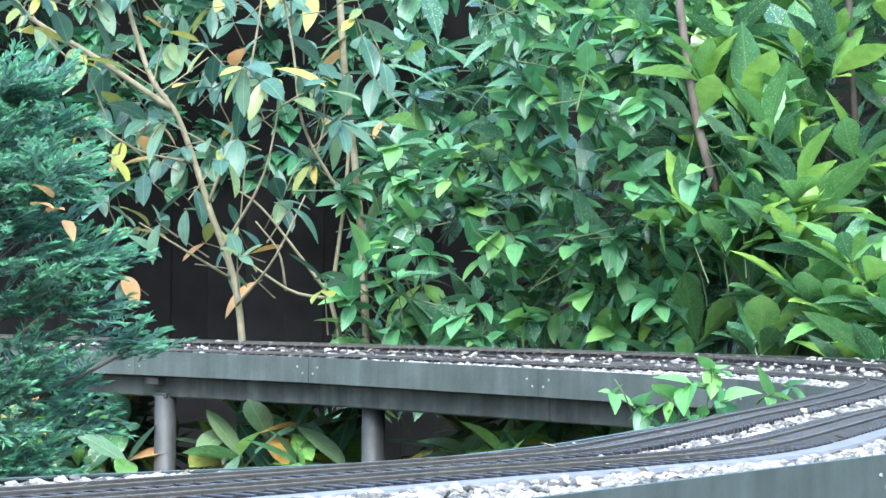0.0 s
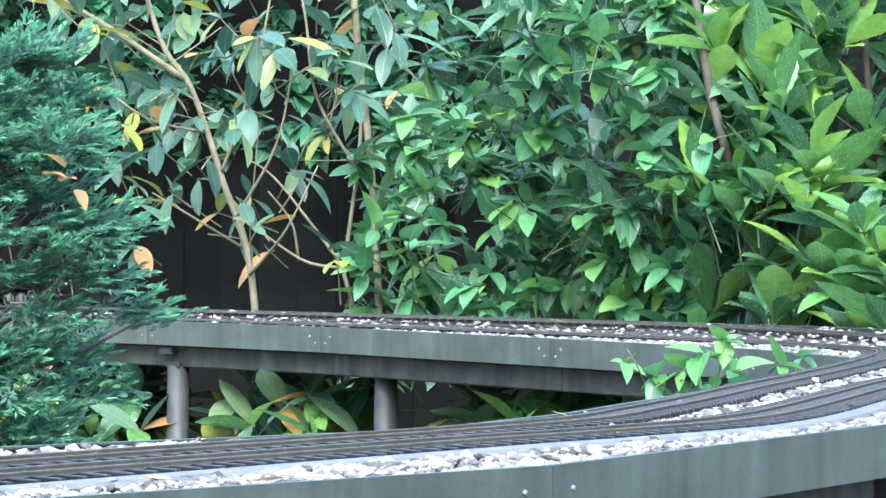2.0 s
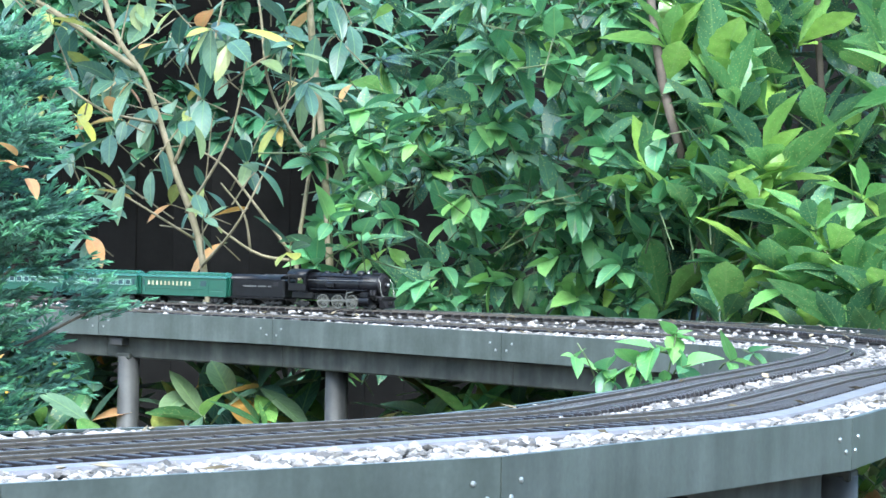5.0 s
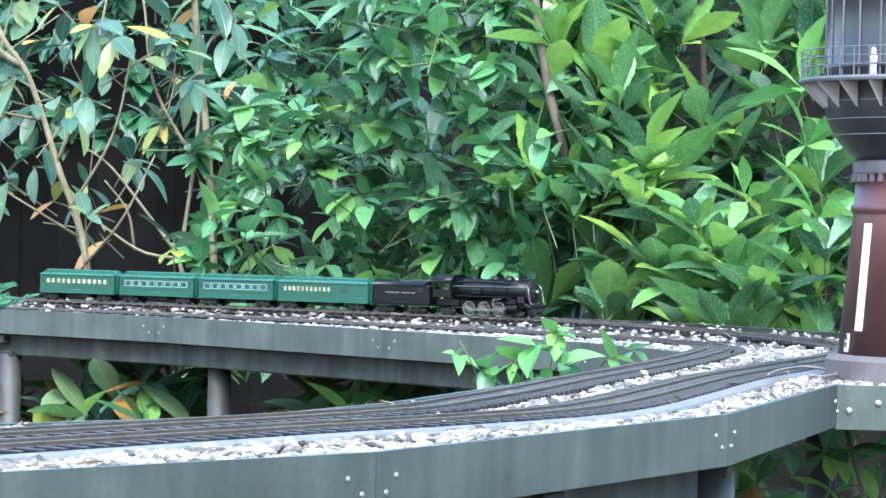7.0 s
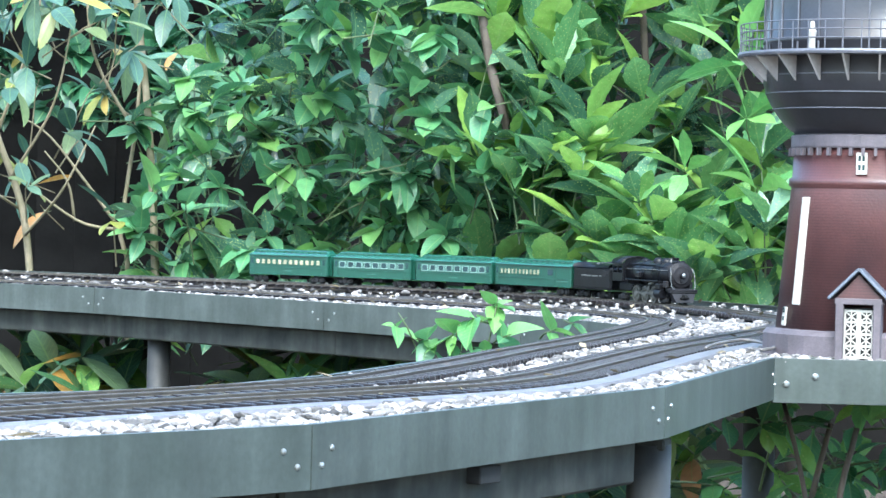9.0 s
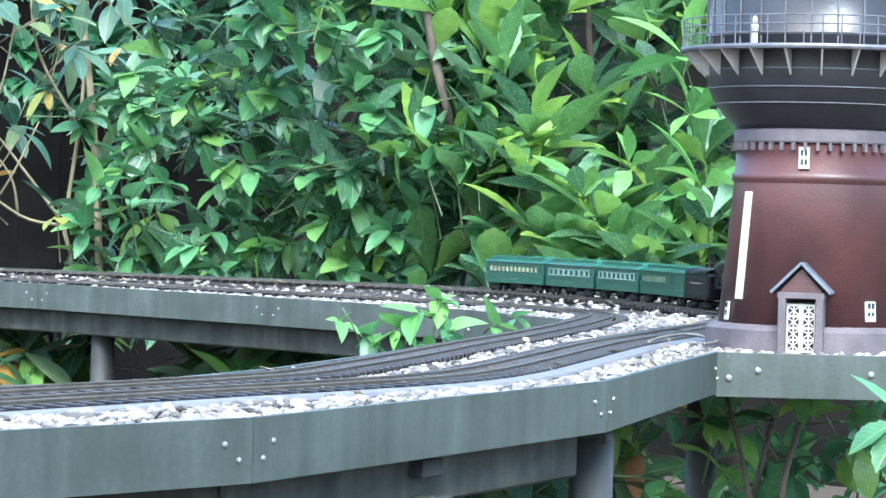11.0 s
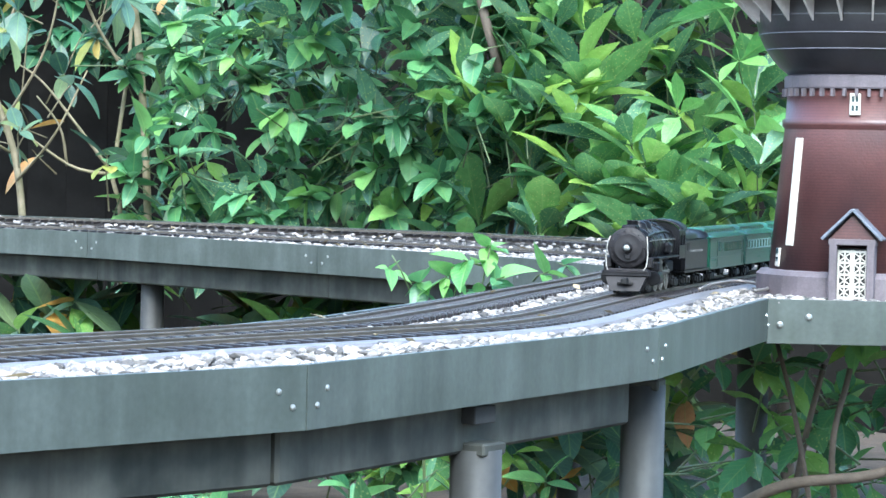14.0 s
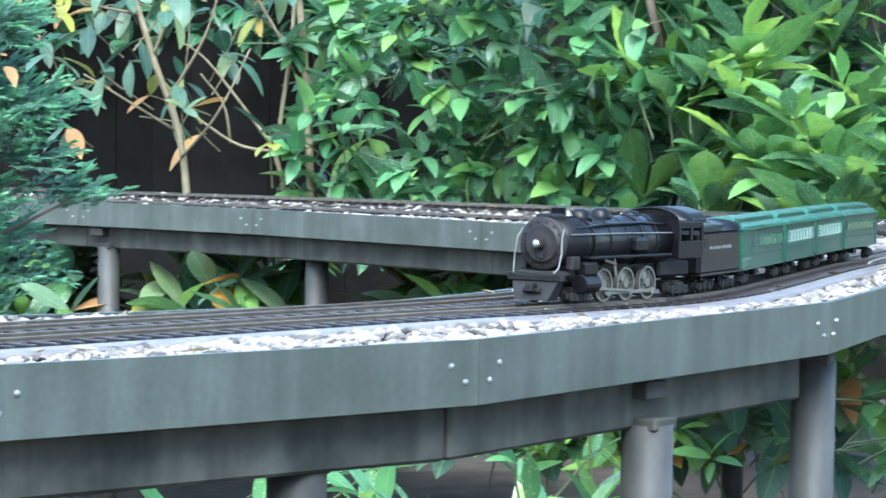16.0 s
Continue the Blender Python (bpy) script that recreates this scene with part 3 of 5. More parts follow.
def water_tower():
    ob = thing("water_tower", "model brick water tower with a black iron tank and gallery", "model water tower", at(TX, TY, ZS))
    bm = bmesh.new()
    lathe(bm, [(0.140, 0), (0.140, 0.028), (0.134, 0.034), (0.125, 0.034), (0.122, 0.036)], 32)
    part("plinth", bm, M_STONE, ob, "dark stone plinth")
    bm = bmesh.new()
    lathe(bm, [(0.124, 0.03), (0.108, 0.215), (0.108, 0.217), (0.111, 0.22), (0.111, 0.228), (0.107, 0.23), (0.105, 0.272)], 40)
    part("shaft", bm, M_BRICK, ob, "dark red brick shaft tapering upwards", True)
    bm = bmesh.new()
    lathe(bm, [(0.1085, 0.268), (0.1095, 0.27), (0.1095, 0.284), (0.104, 0.286)], 40)
    part("cornice", bm, M_STONE, ob)
    for k in range(44):
        a = 2 * math.pi * k / 44
        bm = bmesh.new()
        box(bm, (0.006, 0.004, 0.01), at(0.1095 * math.cos(a), 0.1095 * math.sin(a), 0.263, 0, 0, math.degrees(a)))
        part("dentil", bm, M_STONE, ob)
    bm = bmesh.new()
    prof = [(0.100, 0.285)]
    for k in range(9):
        u = k / 8
        prof.append((0.104 + 0.044 * math.sin(u * math.pi / 2) ** 0.8, 0.286 + 0.075 * u))
    prof += [(0.148, 0.40), (0.150, 0.402), (0.150, 0.406), (0.148, 0.408), (0.148, 0.52), (0.15, 0.522), (0.06, 0.57), (0.01, 0.59)]
    lathe(bm, prof, 40)
    tank = part("tank", bm, M_TANK, ob, "black riveted iron tank", True)
    for z in (0.318, 0.338, 0.361):
        u = min((z - 0.286) / 0.075, 1)
        r = 0.104 + 0.044 * math.sin(u * math.pi / 2) ** 0.8
        bm = bmesh.new()
        lathe(bm, [(r + 0.0002, z - 0.0008), (r + 0.0012, z - 0.0006), (r + 0.0012, z + 0.0006), (r + 0.0002, z + 0.0008)], 40)
        part("seam", bm, M_RAILING, tank)
    for k in range(28):
        a = 360 * k / 28
        bm = bmesh.new()
        box(bm, (0.002, 0.0024, 0.126), at(0, 0, 0, 0, 0, a) @ at(0.1486, 0, 0.455), 0.0004)
        part("rib", bm, M_RAILING, tank)
    bm = bmesh.new()
    lathe(bm, [(0.146, 0.384), (0.182, 0.384), (0.183, 0.387), (0.182, 0.390), (0.146, 0.390)], 40)
    gallery = part("gallery", bm, M_RAILING, ob, "round iron walkway with a railing")
    for k in range(24):
        a = 2 * math.pi * (k + 0.5) / 24
        bm = bmesh.new()
        v = [bm.verts.new(p) for p in ((0.148, -0.0012, 0.384), (0.180, -0.0012, 0.384), (0.148, -0.0012, 0.352), (0.148, 0.0012, 0.384), (0.180, 0.0012, 0.384), (0.148, 0.0012, 0.352))]
        for f in ((0, 1, 2), (5, 4, 3), (0, 3, 4, 1), (1, 4, 5, 2), (2, 5, 3, 0)):
            bm.faces.new([v[i] for i in f])
        bmesh.ops.rotate(bm, cent=(0, 0, 0), matrix=Matrix.Rotation(a, 3, 'Z'), verts=bm.verts)
        part("bracket", bm, M_BRACKET, gallery)
    for k in range(48):
        a = 2 * math.pi * k / 48
        bm = bmesh.new()
        cyl(bm, 0.0009, 0.0009, 0.036, at(0.179 * math.cos(a), 0.179 * math.sin(a), 0.39), 6)
        part("railing_post", bm, M_RAILING, gallery)
    for z in (0.404, 0.415, 0.426):
        bm = bmesh.new()
        sweep(bm, [(0.179 * math.cos(2 * math.pi * k / 60), 0.179 * math.sin(2 * math.pi * k / 60), z) for k in range(61)], 0.0009, 6)
        part("rail_bar", bm, M_RAILING, gallery)
    # porch with a pair of lattice doors
    face = math.degrees(math.atan2(-TY, -TX)) - 6

    def on_face(r, u, z, turn=0):
        return Matrix.Rotation(radians(face + turn), 4, 'Z') @ at(r, u, z, 0, 0, 0)
    bm = bmesh.new()
    for u in (-0.0235, 0.0235):
        box(bm, (0.03, 0.010, 0.072), on_face(0.138, u, 0.036), 0.001)
    box(bm, (0.03, 0.060, 0.008), on_face(0.138, 0, 0.074), 0.001)
    porch = part("porch", bm, M_STONE, ob, "small gabled entrance porch")
    bm = bmesh.new()
    for s in (-1, 1):
        box(bm, (0.044, 0.054, 0.004), on_face(0.136, s * 0.019, 0.096) @ at(0, 0, 0, -s * 45, 0, 0), 0.001)
    part("porch_roof", bm, M_ROOFTILE, porch, "grey slate gable roof")
    bm = bmesh.new()
    v = [bm.verts.new(on_face(r, u, z).translation) for r in (0.125, 0.150) for u, z in ((-0.03, 0.076), (0.03, 0.076), (0, 0.108))]
    bm.faces.new(v[3:])
    bm.faces.new(v[:3][::-1])
    part("gable", bm, M_BRICK, porch)
    # near-black sheet as the shade seen through the lattice
    bm = bmesh.new()
    box(bm, (0.002, 0.040, 0.064), on_face(0.140, 0, 0.034))
    part("door_backing", bm, M_HOLE_SHADE, porch)
    for s in (-1, 1):
        bm = bmesh.new()
        c = on_face(0.1425, s * 0.0095, 0.033)
        for du in (-0.0082, 0.0082):
            box(bm, (0.002, 0.003, 0.062), c @ at(0, du, 0))
        for dz in (-0.029, -0.015, 0.0, 0.015, 0.029):
            box(bm, (0.002, 0.0175, 0.003), c @ at(0, 0, dz))
        for dz in (-0.022, -0.0075, 0.0075, 0.022):
            for an in (38, -38, 90):
                box(bm, (0.0016, 0.0175, 0.0016), c @ at(0, 0, dz, an))
        part("lattice_door", bm, M_WHITE, porch, "cream lattice door leaf")
    # windows let into the shaft
    for turn, z, w, h in ((-46, 0.135, 0.010, 0.135), (-3, 0.248, 0.010, 0.024), (72, 0.135, 0.010, 0.135), (-58, 0.05, 0.006, 0.02), (42, 0.055, 0.012, 0.022)):
        r = 0.124 - 0.016 * (z - 0.03) / 0.185 if z < 0.22 else 0.1075
        lean = -5 if z < 0.22 else 0
        bm = bmesh.new()
        box(bm, (0.004, w + 0.004, h + 0.004), on_face(r, 0, z, turn) @ at(0, 0, 0, 0, lean, 0), 0.0006)
        win = part("tower_window", bm, M_WHITE, ob, "narrow pale window")
        bm = bmesh.new()
        for k in range(max(2, int(h / 0.012))):
            for u in (-0.25, 0.25):
                if z > 0.2 or h < 0.03:
                    box(bm, (0.001, w * 0.32, 0.007), on_face(r + 0.002, u * w, z - h / 2 + 0.007 + 0.0115 * k, turn))
        if bm.verts:
            part("pane", bm, M_WINDOW_DARK, win)
        else:
            bm.free()
    return ob


water_tower()


def figurine():
    bm = bmesh.new()
    lathe(bm, [(0.001, 0), (0.0045, 0.001), (0.004, 0.012), (0.0055, 0.022), (0.003, 0.027), (0.0034, 0.031), (0.002, 0.035)], 10)
    ob = tagged(link(bm, "figurine", M_WHITE), "small pale plastic figurine on the tower gallery", "figurine")
    ob.matrix_basis = at(TX - 0.165 * 0.62, TY - 0.165 * 0.78, ZS + 0.39)


figurine()


def cable():
    """A loop of thin wire lying on the gravel."""
    bm = bmesh.new()
    pts = [(0.335, 2.20, 0.004), (0.36, 2.26, 0.006), (0.40, 2.31, 0.008), (0.425, 2.29, 0.006), (0.428, 2.235, 0.004), (0.405, 2.205, 0.003)]
    sweep(bm, [p + UP * ZR for p in curve_points([(x, y * 1.7, z) for x, y, z in pts], 0.006)], 0.0022, 7)
    tagged(link(bm, "cable", M_WIRE, None, True), "grey wire loop lying on the gravel by the track", "cable")


cable()


def litter():
    """Small dry bits of leaf blown over the gravel."""
    rng = random.Random(77)
    bm = bmesh.new()
    poly = EDGE_OUTER + EDGE_INNER[::-1]
    n = 0
    while n < 90:
        x, y = rng.uniform(-0.8, 0.6), rng.uniform(1.7, 6.6)
        if not (inside(x, y - 0.02, poly) and inside(x, y + 0.02, poly)):
            continue
        n += 1
        l, w = rng.uniform(0.006, 0.014), rng.uniform(0.002, 0.005)
        m = at(x, y, ZR - rng.uniform(0.0, 0.004), rng.uniform(-30, 30), rng.uniform(-30, 30), rng.uniform(0, 360))
        vs = [bm.verts.new(m @ Vector(q)) for q in ((-l, 0, 0), (0, -w, 0.001), (l, 0, 0), (0, w, 0.001), (0, 0, -0.0012))]
        for f in ((0, 1, 3), (1, 2, 3), (0, 4, 1), (1, 4, 2), (2, 4, 3), (3, 4, 0)):
            bm.faces.new([vs[i] for i in f])
    tagged(link(bm, "leaf_litter", M_LITTER), "small dry yellow-brown leaf scraps on the gravel", "leaf litter", kind="stuff")


litter()

# ---- the train ----
# places of the locomotive's middle driver along the outer track: seconds, metres
RUN = [(0, 1.213), (1, 1.629), (2, 2.018), (3, 2.388), (4, 2.748), (5, 3.102), (6, 3.436), (7, 3.819), (8, 4.190), (9, 4.574), (10, 4.973), (11, 5.389), (12, 5.822), (13, 6.274), (14, 6.741), (15, 7.228), (15.5, 7.455), (16, 7.668)]
RUN_T, RUN_S = np.array([r[0] for r in RUN]), np.array([r[1] for r in RUN])


def run_at(t):
    """Smooth distance travelled at t seconds."""
    w = [math.exp(-(d / 0.35) ** 2) for d in (-0.6, -0.4, -0.2, 0, 0.2, 0.4, 0.6)]
    v = []
    for d in (-0.6, -0.4, -0.2, 0, 0.2, 0.4, 0.6):
        u = t + d
        if u < 0:
            v.append(RUN_S[0] + 0.432 * u)
        elif u > 16:
            v.append(RUN_S[-1] + 0.410 * (u - 16))
        else:
            v.append(float(np.interp(u, RUN_T, RUN_S)))
    return sum(a * b for a, b in zip(w, v)) / sum(w)


def wheel_mesh(bm, r, w, m, spokes=0):
    """A wheel about the y axis, with a flange; spoked if asked."""
    k = m @ at(0, 0, 0, 90)
    if spokes:
        ring = []
        n = 28
        for rr, z in ((r, -w / 2), (r, w / 2), (r * 0.86, w / 2), (r * 0.86, -w / 2)):
            ring.append([bm.verts.new(k @ Vector((rr * math.cos(2 * math.pi * i / n), rr * math.sin(2 * math.pi * i / n), z))) for i in range(n)])
        for a, b in zip(ring, ring[1:] + ring[:1]):
            for i in range(n):
                bm.faces.new((a[i], a[(i + 1) % n], b[(i + 1) % n], b[i]))
    else:
        lathe(bm, [(r * 1.0, -w / 2), (r * 1.0, w / 2), (r * 0.8, w / 2), (r * 0.72, w * 0.25), (r * 0.3, w * 0.25), (r * 0.28, w * 0.55), (r * 0.05, w * 0.6)], 18, k)


def truck(parent, x, wheels=2, r=0.0078, gap=0.024):
    """A four- or six-wheel truck: side frames and its wheels."""
    bm = bmesh.new()
    w = gap * (wheels - 1) / 2
    for s in (-1, 1):
        box(bm, (2 * w + 0.016, 0.003, 0.006), at(x, s * 0.0205, r + 0.001), 0.0008)
        box(bm, (0.010, 0.005, 0.010), at(x, s * 0.0215, r + 0.001), 0.001)
        for k in range(wheels):
            box(bm, (0.007, 0.005, 0.008), at(x - w + gap * k, s * 0.0215, r), 0.001)
    box(bm, (0.012, 0.040, 0.004), at(x, 0, r + 0.006))
    t = part("truck", bm, M_TRUCK, parent)
    for k in range(wheels):
        for s in (-1, 1):
            bm = bmesh.new()
            wheel_mesh(bm, r, 0.004, at(x - w + gap * k, s * 0.0165, r, 0, 0, 180 if s > 0 else 0))
            part("wheel", bm, M_TRUCK, t)
    return t


def bars(parent, spans, y, z, h, mat, name="lettering"):
    """Illegible lettering as plain bars on both sides."""
    for s in (-1, 1):
        bm = bmesh.new()
        for a, b in spans:
            box(bm, (b - a, 0.0004, h), at((a + b) / 2, s * y, z))
        part(name, bm, mat, parent, "pale illegible lettering")


def locomotive():
    ob = thing("steam_locomotive", "black toy steam locomotive with nickel-rimmed driving wheels", "toy locomotive")
    # boiler and firebox
    bm = bmesh.new()
    k = at(0, 0, 0.053, 0, 90, 0)
    lathe(bm, [(0.0238, -0.064), (0.0238, -0.02), (0.0228, -0.018), (0.0222, 0.050), (0.0226, 0.0505), (0.0226, 0.053), (0.0222, 0.0535), (0.0222, 0.082)], 32, k)
    boiler = part("boiler", bm, M_LOCO, ob, "", True)
    for x in (-0.040, -0.02, 0.0, 0.022, 0.044):
        bm = bmesh.new()
        lathe(bm, [(0.0225, x - 0.001), (0.0244 if x < -0.015 else 0.0233, x - 0.0008), (0.0244 if x < -0.015 else 0.0233, x + 0.0008), (0.0225, x + 0.001)], 32, k)
        part("boiler_band", bm, M_LOCO, boiler)
    bm = bmesh.new()
    lathe(bm, [(0.0222, 0.082), (0.0238, 0.0822), (0.0238, 0.0852), (0.0215, 0.0862), (0.0165, 0.0866), (0.0165, 0.0872), (0.0155, 0.0876), (0.0150, 0.0874), (0.009, 0.0890), (0.003, 0.0895)], 32, k)
    front = part("smokebox_front", bm, M_LOCO_GREY, ob, "dull grey smokebox front", True)
    for i in range(14):
        a = 2 * math.pi * i / 14
        bm = bmesh.new()
        lathe(bm, [(0.0008, 0), (0.0008, 0.0012), (0.0003, 0.0016)], 6, at(0.0862, 0.0195 * math.cos(a), 0.053 + 0.0195 * math.sin(a), 0, 90, 0))
        part("rivet", bm, M_LOCO_GREY, front)
    bm = bmesh.new()
    lathe(bm, [(0.0055, 0.088), (0.0058, 0.0895), (0.0050, 0.093), (0.0045, 0.0945)], 18, k)
    hl = part("headlight", bm, M_LOCO_GREY, ob)
    bm = bmesh.new()
    lathe(bm, [(0.0036, 0.0944), (0.0038, 0.0952), (0.0020, 0.0966)], 14, k)
    part("lens", bm, M_BOLT, hl, "bright headlight lens", True)
    bm = bmesh.new()
    box(bm, (0.003, 0.007, 0.006), at(0.0885, 0, 0.043), 0.0008)
    part("number_plate", bm, M_LOCO_GREY, ob)
    # top: stack, domes, bell, pipes
    for name, prof, x in (("smokestack", [(0.0075, -0.004), (0.0066, 0.001), (0.0066, 0.008), (0.0076, 0.0092), (0.0055, 0.0094), (0.005, 0.004)], 0.066),
                          ("steam_dome", [(0.0115, -0.004), (0.0098, 0.001), (0.0092, 0.005), (0.006, 0.0078), (0.002, 0.0084)], 0.010),
                          ("sand_dome", [(0.0125, -0.004), (0.0108, 0.001), (0.0098, 0.0048), (0.0066, 0.0074), (0.002, 0.0078)], 0.038),
                          ("turret", [(0.009, -0.003), (0.008, 0.001), (0.006, 0.003), (0.002, 0.0034)], -0.032)):
        bm = bmesh.new()
        lathe(bm, prof, 20, at(x, 0, 0.0750 if x > -0.02 else 0.0765))
        part(name, bm, M_LOCO, ob, "", True)
    bm = bmesh.new()
    lathe(bm, [(0.0042, 0), (0.0036, 0.0015), (0.0022, 0.0045), (0.001, 0.005)], 14, at(0.053, 0, 0.0765))
    box(bm, (0.002, 0.012, 0.0016), at(0.053, 0, 0.0825))
    part("bell", bm, M_NICKEL, ob)
    bm = bmesh.new()
    box(bm, (0.022, 0.018, 0.009), at(0.076, 0, 0.0745), 0.002)
    part("feedwater_heater", bm, M_LOCO, ob)
    for s in (-1, 1):
        bm = bmesh.new()
        sweep(bm, [(-0.06, s * 0.0245, 0.060), (0.02, s * 0.0236, 0.061), (0.078, s * 0.0234, 0.061)], 0.0007, 6)
        part("handrail", bm, M_ROD, ob)
        bm = bmesh.new()
        sweep(bm, [(0.083, s * 0.0215, 0.066), (0.089, s * 0.0232, 0.058), (0.091, s * 0.0242, 0.044), (0.094, s * 0.0232, 0.032), (0.099, s * 0.020, 0.0265)], 0.0008, 6)
        part("front_handrail", bm, M_ROD, ob, "thin bright wire handrail")
        bm = bmesh.new()
        sweep(bm, [(-0.055, s * 0.020, 0.068), (-0.02, s * 0.0185, 0.070), (0.03, s * 0.0178, 0.069), (0.064, s * 0.018, 0.066)], 0.0013, 6)
        part("steam_pipe", bm, M_LOCO, ob)
        bm = bmesh.new()
        box(bm, (0.112, 0.011, 0.0022), at(0.006, s * 0.0265, 0.0405), 0.0006)
        part("running_board", bm, M_LOCO, ob)
        bm = bmesh.new()
        lathe(bm, [(0.0078, 0.0), (0.0085, 0.001), (0.0085, 0.024), (0.0078, 0.025)], 16, at(0.048, s * 0.0265, 0.018, 0, 90, 0))
        box(bm, (0.020, 0.014, 0.012), at(0.060, s * 0.0255, 0.031), 0.002)
        part("cylinder", bm, M_LOCO, ob)
        bm = bmesh.new()
        box(bm, (0.020, 0.010, 0.014), at(-0.012, s * 0.0255, 0.050), 0.003)
        part("air_pump", bm, M_LOCO, ob)
        bm = bmesh.new()
        for x in (0.071, 0.079):
            box(bm, (0.006, 0.007, 0.012), at(x, s * 0.0235, 0.036), 0.001)
        part("front_step", bm, M_LOCO_GREY, ob)
    # cab
    bm = bmesh.new()
    for s in (-1, 1):
        box(bm, (0.036, 0.0022, 0.016), at(-0.080, s * 0.0285, 0.044), 0.0005)
        for x in (-0.097, -0.081, -0.064):
            box(bm, (0.003, 0.0022, 0.014), at(x, s * 0.0285, 0.059))
        box(bm, (0.036, 0.0022, 0.006), at(-0.080, s * 0.0280, 0.067))
    box(bm, (0.0025, 0.055, 0.034), at(-0.063, 0, 0.053))
    arch = [bm.verts.new((-0.0632, 0.0285 * math.cos(math.pi * i / 10), 0.0690 + 0.0122 * math.sin(math.pi * i / 10))) for i in range(11)]
    bm.faces.new(arch)
    cab = part("cab", bm, M_LOCO, ob)
    bm = bmesh.new()
    n = 10
    rows_ = []
    for x in (-0.100, -0.060):
        for z0 in (0, 0.002):
            rows_.append([bm.verts.new((x, 0.031 * math.cos(math.pi * i / n), 0.0690 + z0 + 0.0125 * math.sin(math.pi * i / n))) for i in range(n + 1)])
    for i in range(n):
        for a, b in ((0, 2), (3, 1), (1, 0), (2, 3)):
            bm.faces.new((rows_[a][i], rows_[a][i + 1], rows_[b][i + 1], rows_[b][i]))
    bmesh.ops.recalc_face_normals(bm, faces=bm.faces)
    part("cab_roof", bm, M_LOCO, cab, "", True)
    # frame, pilot, coupler
    bm = bmesh.new()
    box(bm, (0.165, 0.020, 0.020), at(-0.006, 0, 0.027), 0.002)
    box(bm, (0.045, 0.030, 0.014), at(-0.076, 0, 0.026), 0.002)
    part("chassis", bm, M_TRUCK, ob)
    bm = bmesh.new()
    box(bm, (0.008, 0.056, 0.006), at(0.093, 0, 0.0235), 0.001)
    box(bm, (0.014, 0.048, 0.003), at(0.084, 0, 0.0275), 0.001)
    v = [bm.verts.new(p) for p in ((0.095, -0.024, 0.021), (0.095, 0.024, 0.021), (0.102, 0.017, 0.004), (0.102, -0.017, 0.004), (0.086, -0.024, 0.021), (0.086, 0.024, 0.021), (0.086, 0.017, 0.004), (0.086, -0.017, 0.004))]
    for f in ((0, 1, 2, 3), (5, 4, 7, 6), (0, 3, 7, 4), (1, 5, 6, 2), (3, 2, 6, 7), (4, 5, 1, 0)):
        bm.faces.new([v[i] for i in f])
    pilot = part("pilot", bm, M_LOCO_GREY, ob, "grey-black pilot with steps and coupler")
    bm = bmesh.new()
    box(bm, (0.010, 0.008, 0.008), at(0.102, 0, 0.015), 0.0015)
    box(bm, (0.004, 0.018, 0.004), at(0.101, 0, 0.0125), 0.001)
    part("coupler", bm, M_TRUCK, pilot)
    bm = bmesh.new()
    sweep(bm, [(0.086, -0.030, 0.0268), (0.099, -0.026, 0.0268), (0.1005, 0, 0.0272), (0.099, 0.026, 0.0268), (0.086, 0.030, 0.0268)], 0.0009, 6)
    part("front_rail", bm, M_LOCO_GREY, pilot)
    # small wheels fore and aft
    truck(ob, 0.066, 2, 0.0062, 0.019)
    truck(ob, -0.073, 2, 0.0070, 0.021)
    # drivers
    bm = bmesh.new()
    box(bm, (0.0100, 0.0022, 0.0014))
    SPOKE = bpy.data.meshes.new("spoke")
    bm.to_mesh(SPOKE)
    bm.free()
    SPOKE.materials.append(M_NICKEL)
    drivers = []
    for x in (0.030, 0.0, -0.030):
        for s in (-1, 1):
            bm = bmesh.new()
            wheel_mesh(bm, 0.0152, 0.0045, at(0, 0, 0), 14)
            w = part("driving_wheel", bm, M_NICKEL, ob, "bright spoked driving wheel")
            w.matrix_basis = at(x, s * 0.0185, 0.0152)
            drivers.append((w, x, s))
            bm = bmesh.new()
            cyl(bm, 0.004, 0.004, 0.005, at(0, 0.0025, 0, 90), 14)
            box(bm, (0.008, 0.0028, 0.008), at(0, 0, -0.0080), 0.001)
            part("hub", bm, M_NICKEL, w)
            for i in range(12):
                sp_ = new("spoke", SPOKE)
                sp_.parent = w
                sp_.matrix_basis = at(0, 0, 0, 0, 30 * i, 0) @ at(0.0076, 0, 0)
            bm = bmesh.new()
            cyl(bm, 0.0112, 0.0112, 0.001, at(0, s * -0.003, 0, 90), 20)
            part("wheel_back", bm, M_TRUCK, w)
    rods = []
    for s in (-1, 1):
        bm = bmesh.new()
        box(bm, (0.068, 0.0014, 0.0034), None, 0.0005)
        for x in (-0.03, 0, 0.03):
            cyl(bm, 0.0028, 0.0028, 0.0022, at(x, 0.0011, 0, 90), 12)
        r = part("side_rod", bm, M_ROD, ob)
        rods.append((r, s))
        bm = bmesh.new()
        box(bm, (0.052, 0.0012, 0.0026), at(0.026, s * 0.0018, 0.003, 0, -5, 0), 0.0004)
        part("main_rod", bm, M_ROD, r)
        bm = bmesh.new()
        box(bm, (0.003, 0.002, 0.018), at(0.020, s * 0.0255, 0.031, 0, 12, 0), 0.0006)
        box(bm, (0.020, 0.002, 0.003), at(0.030, s * 0.0265, 0.036, 0, -10, 0), 0.0006)
        part("valve_gear", bm, M_ROD, ob)
    return ob, drivers, rods


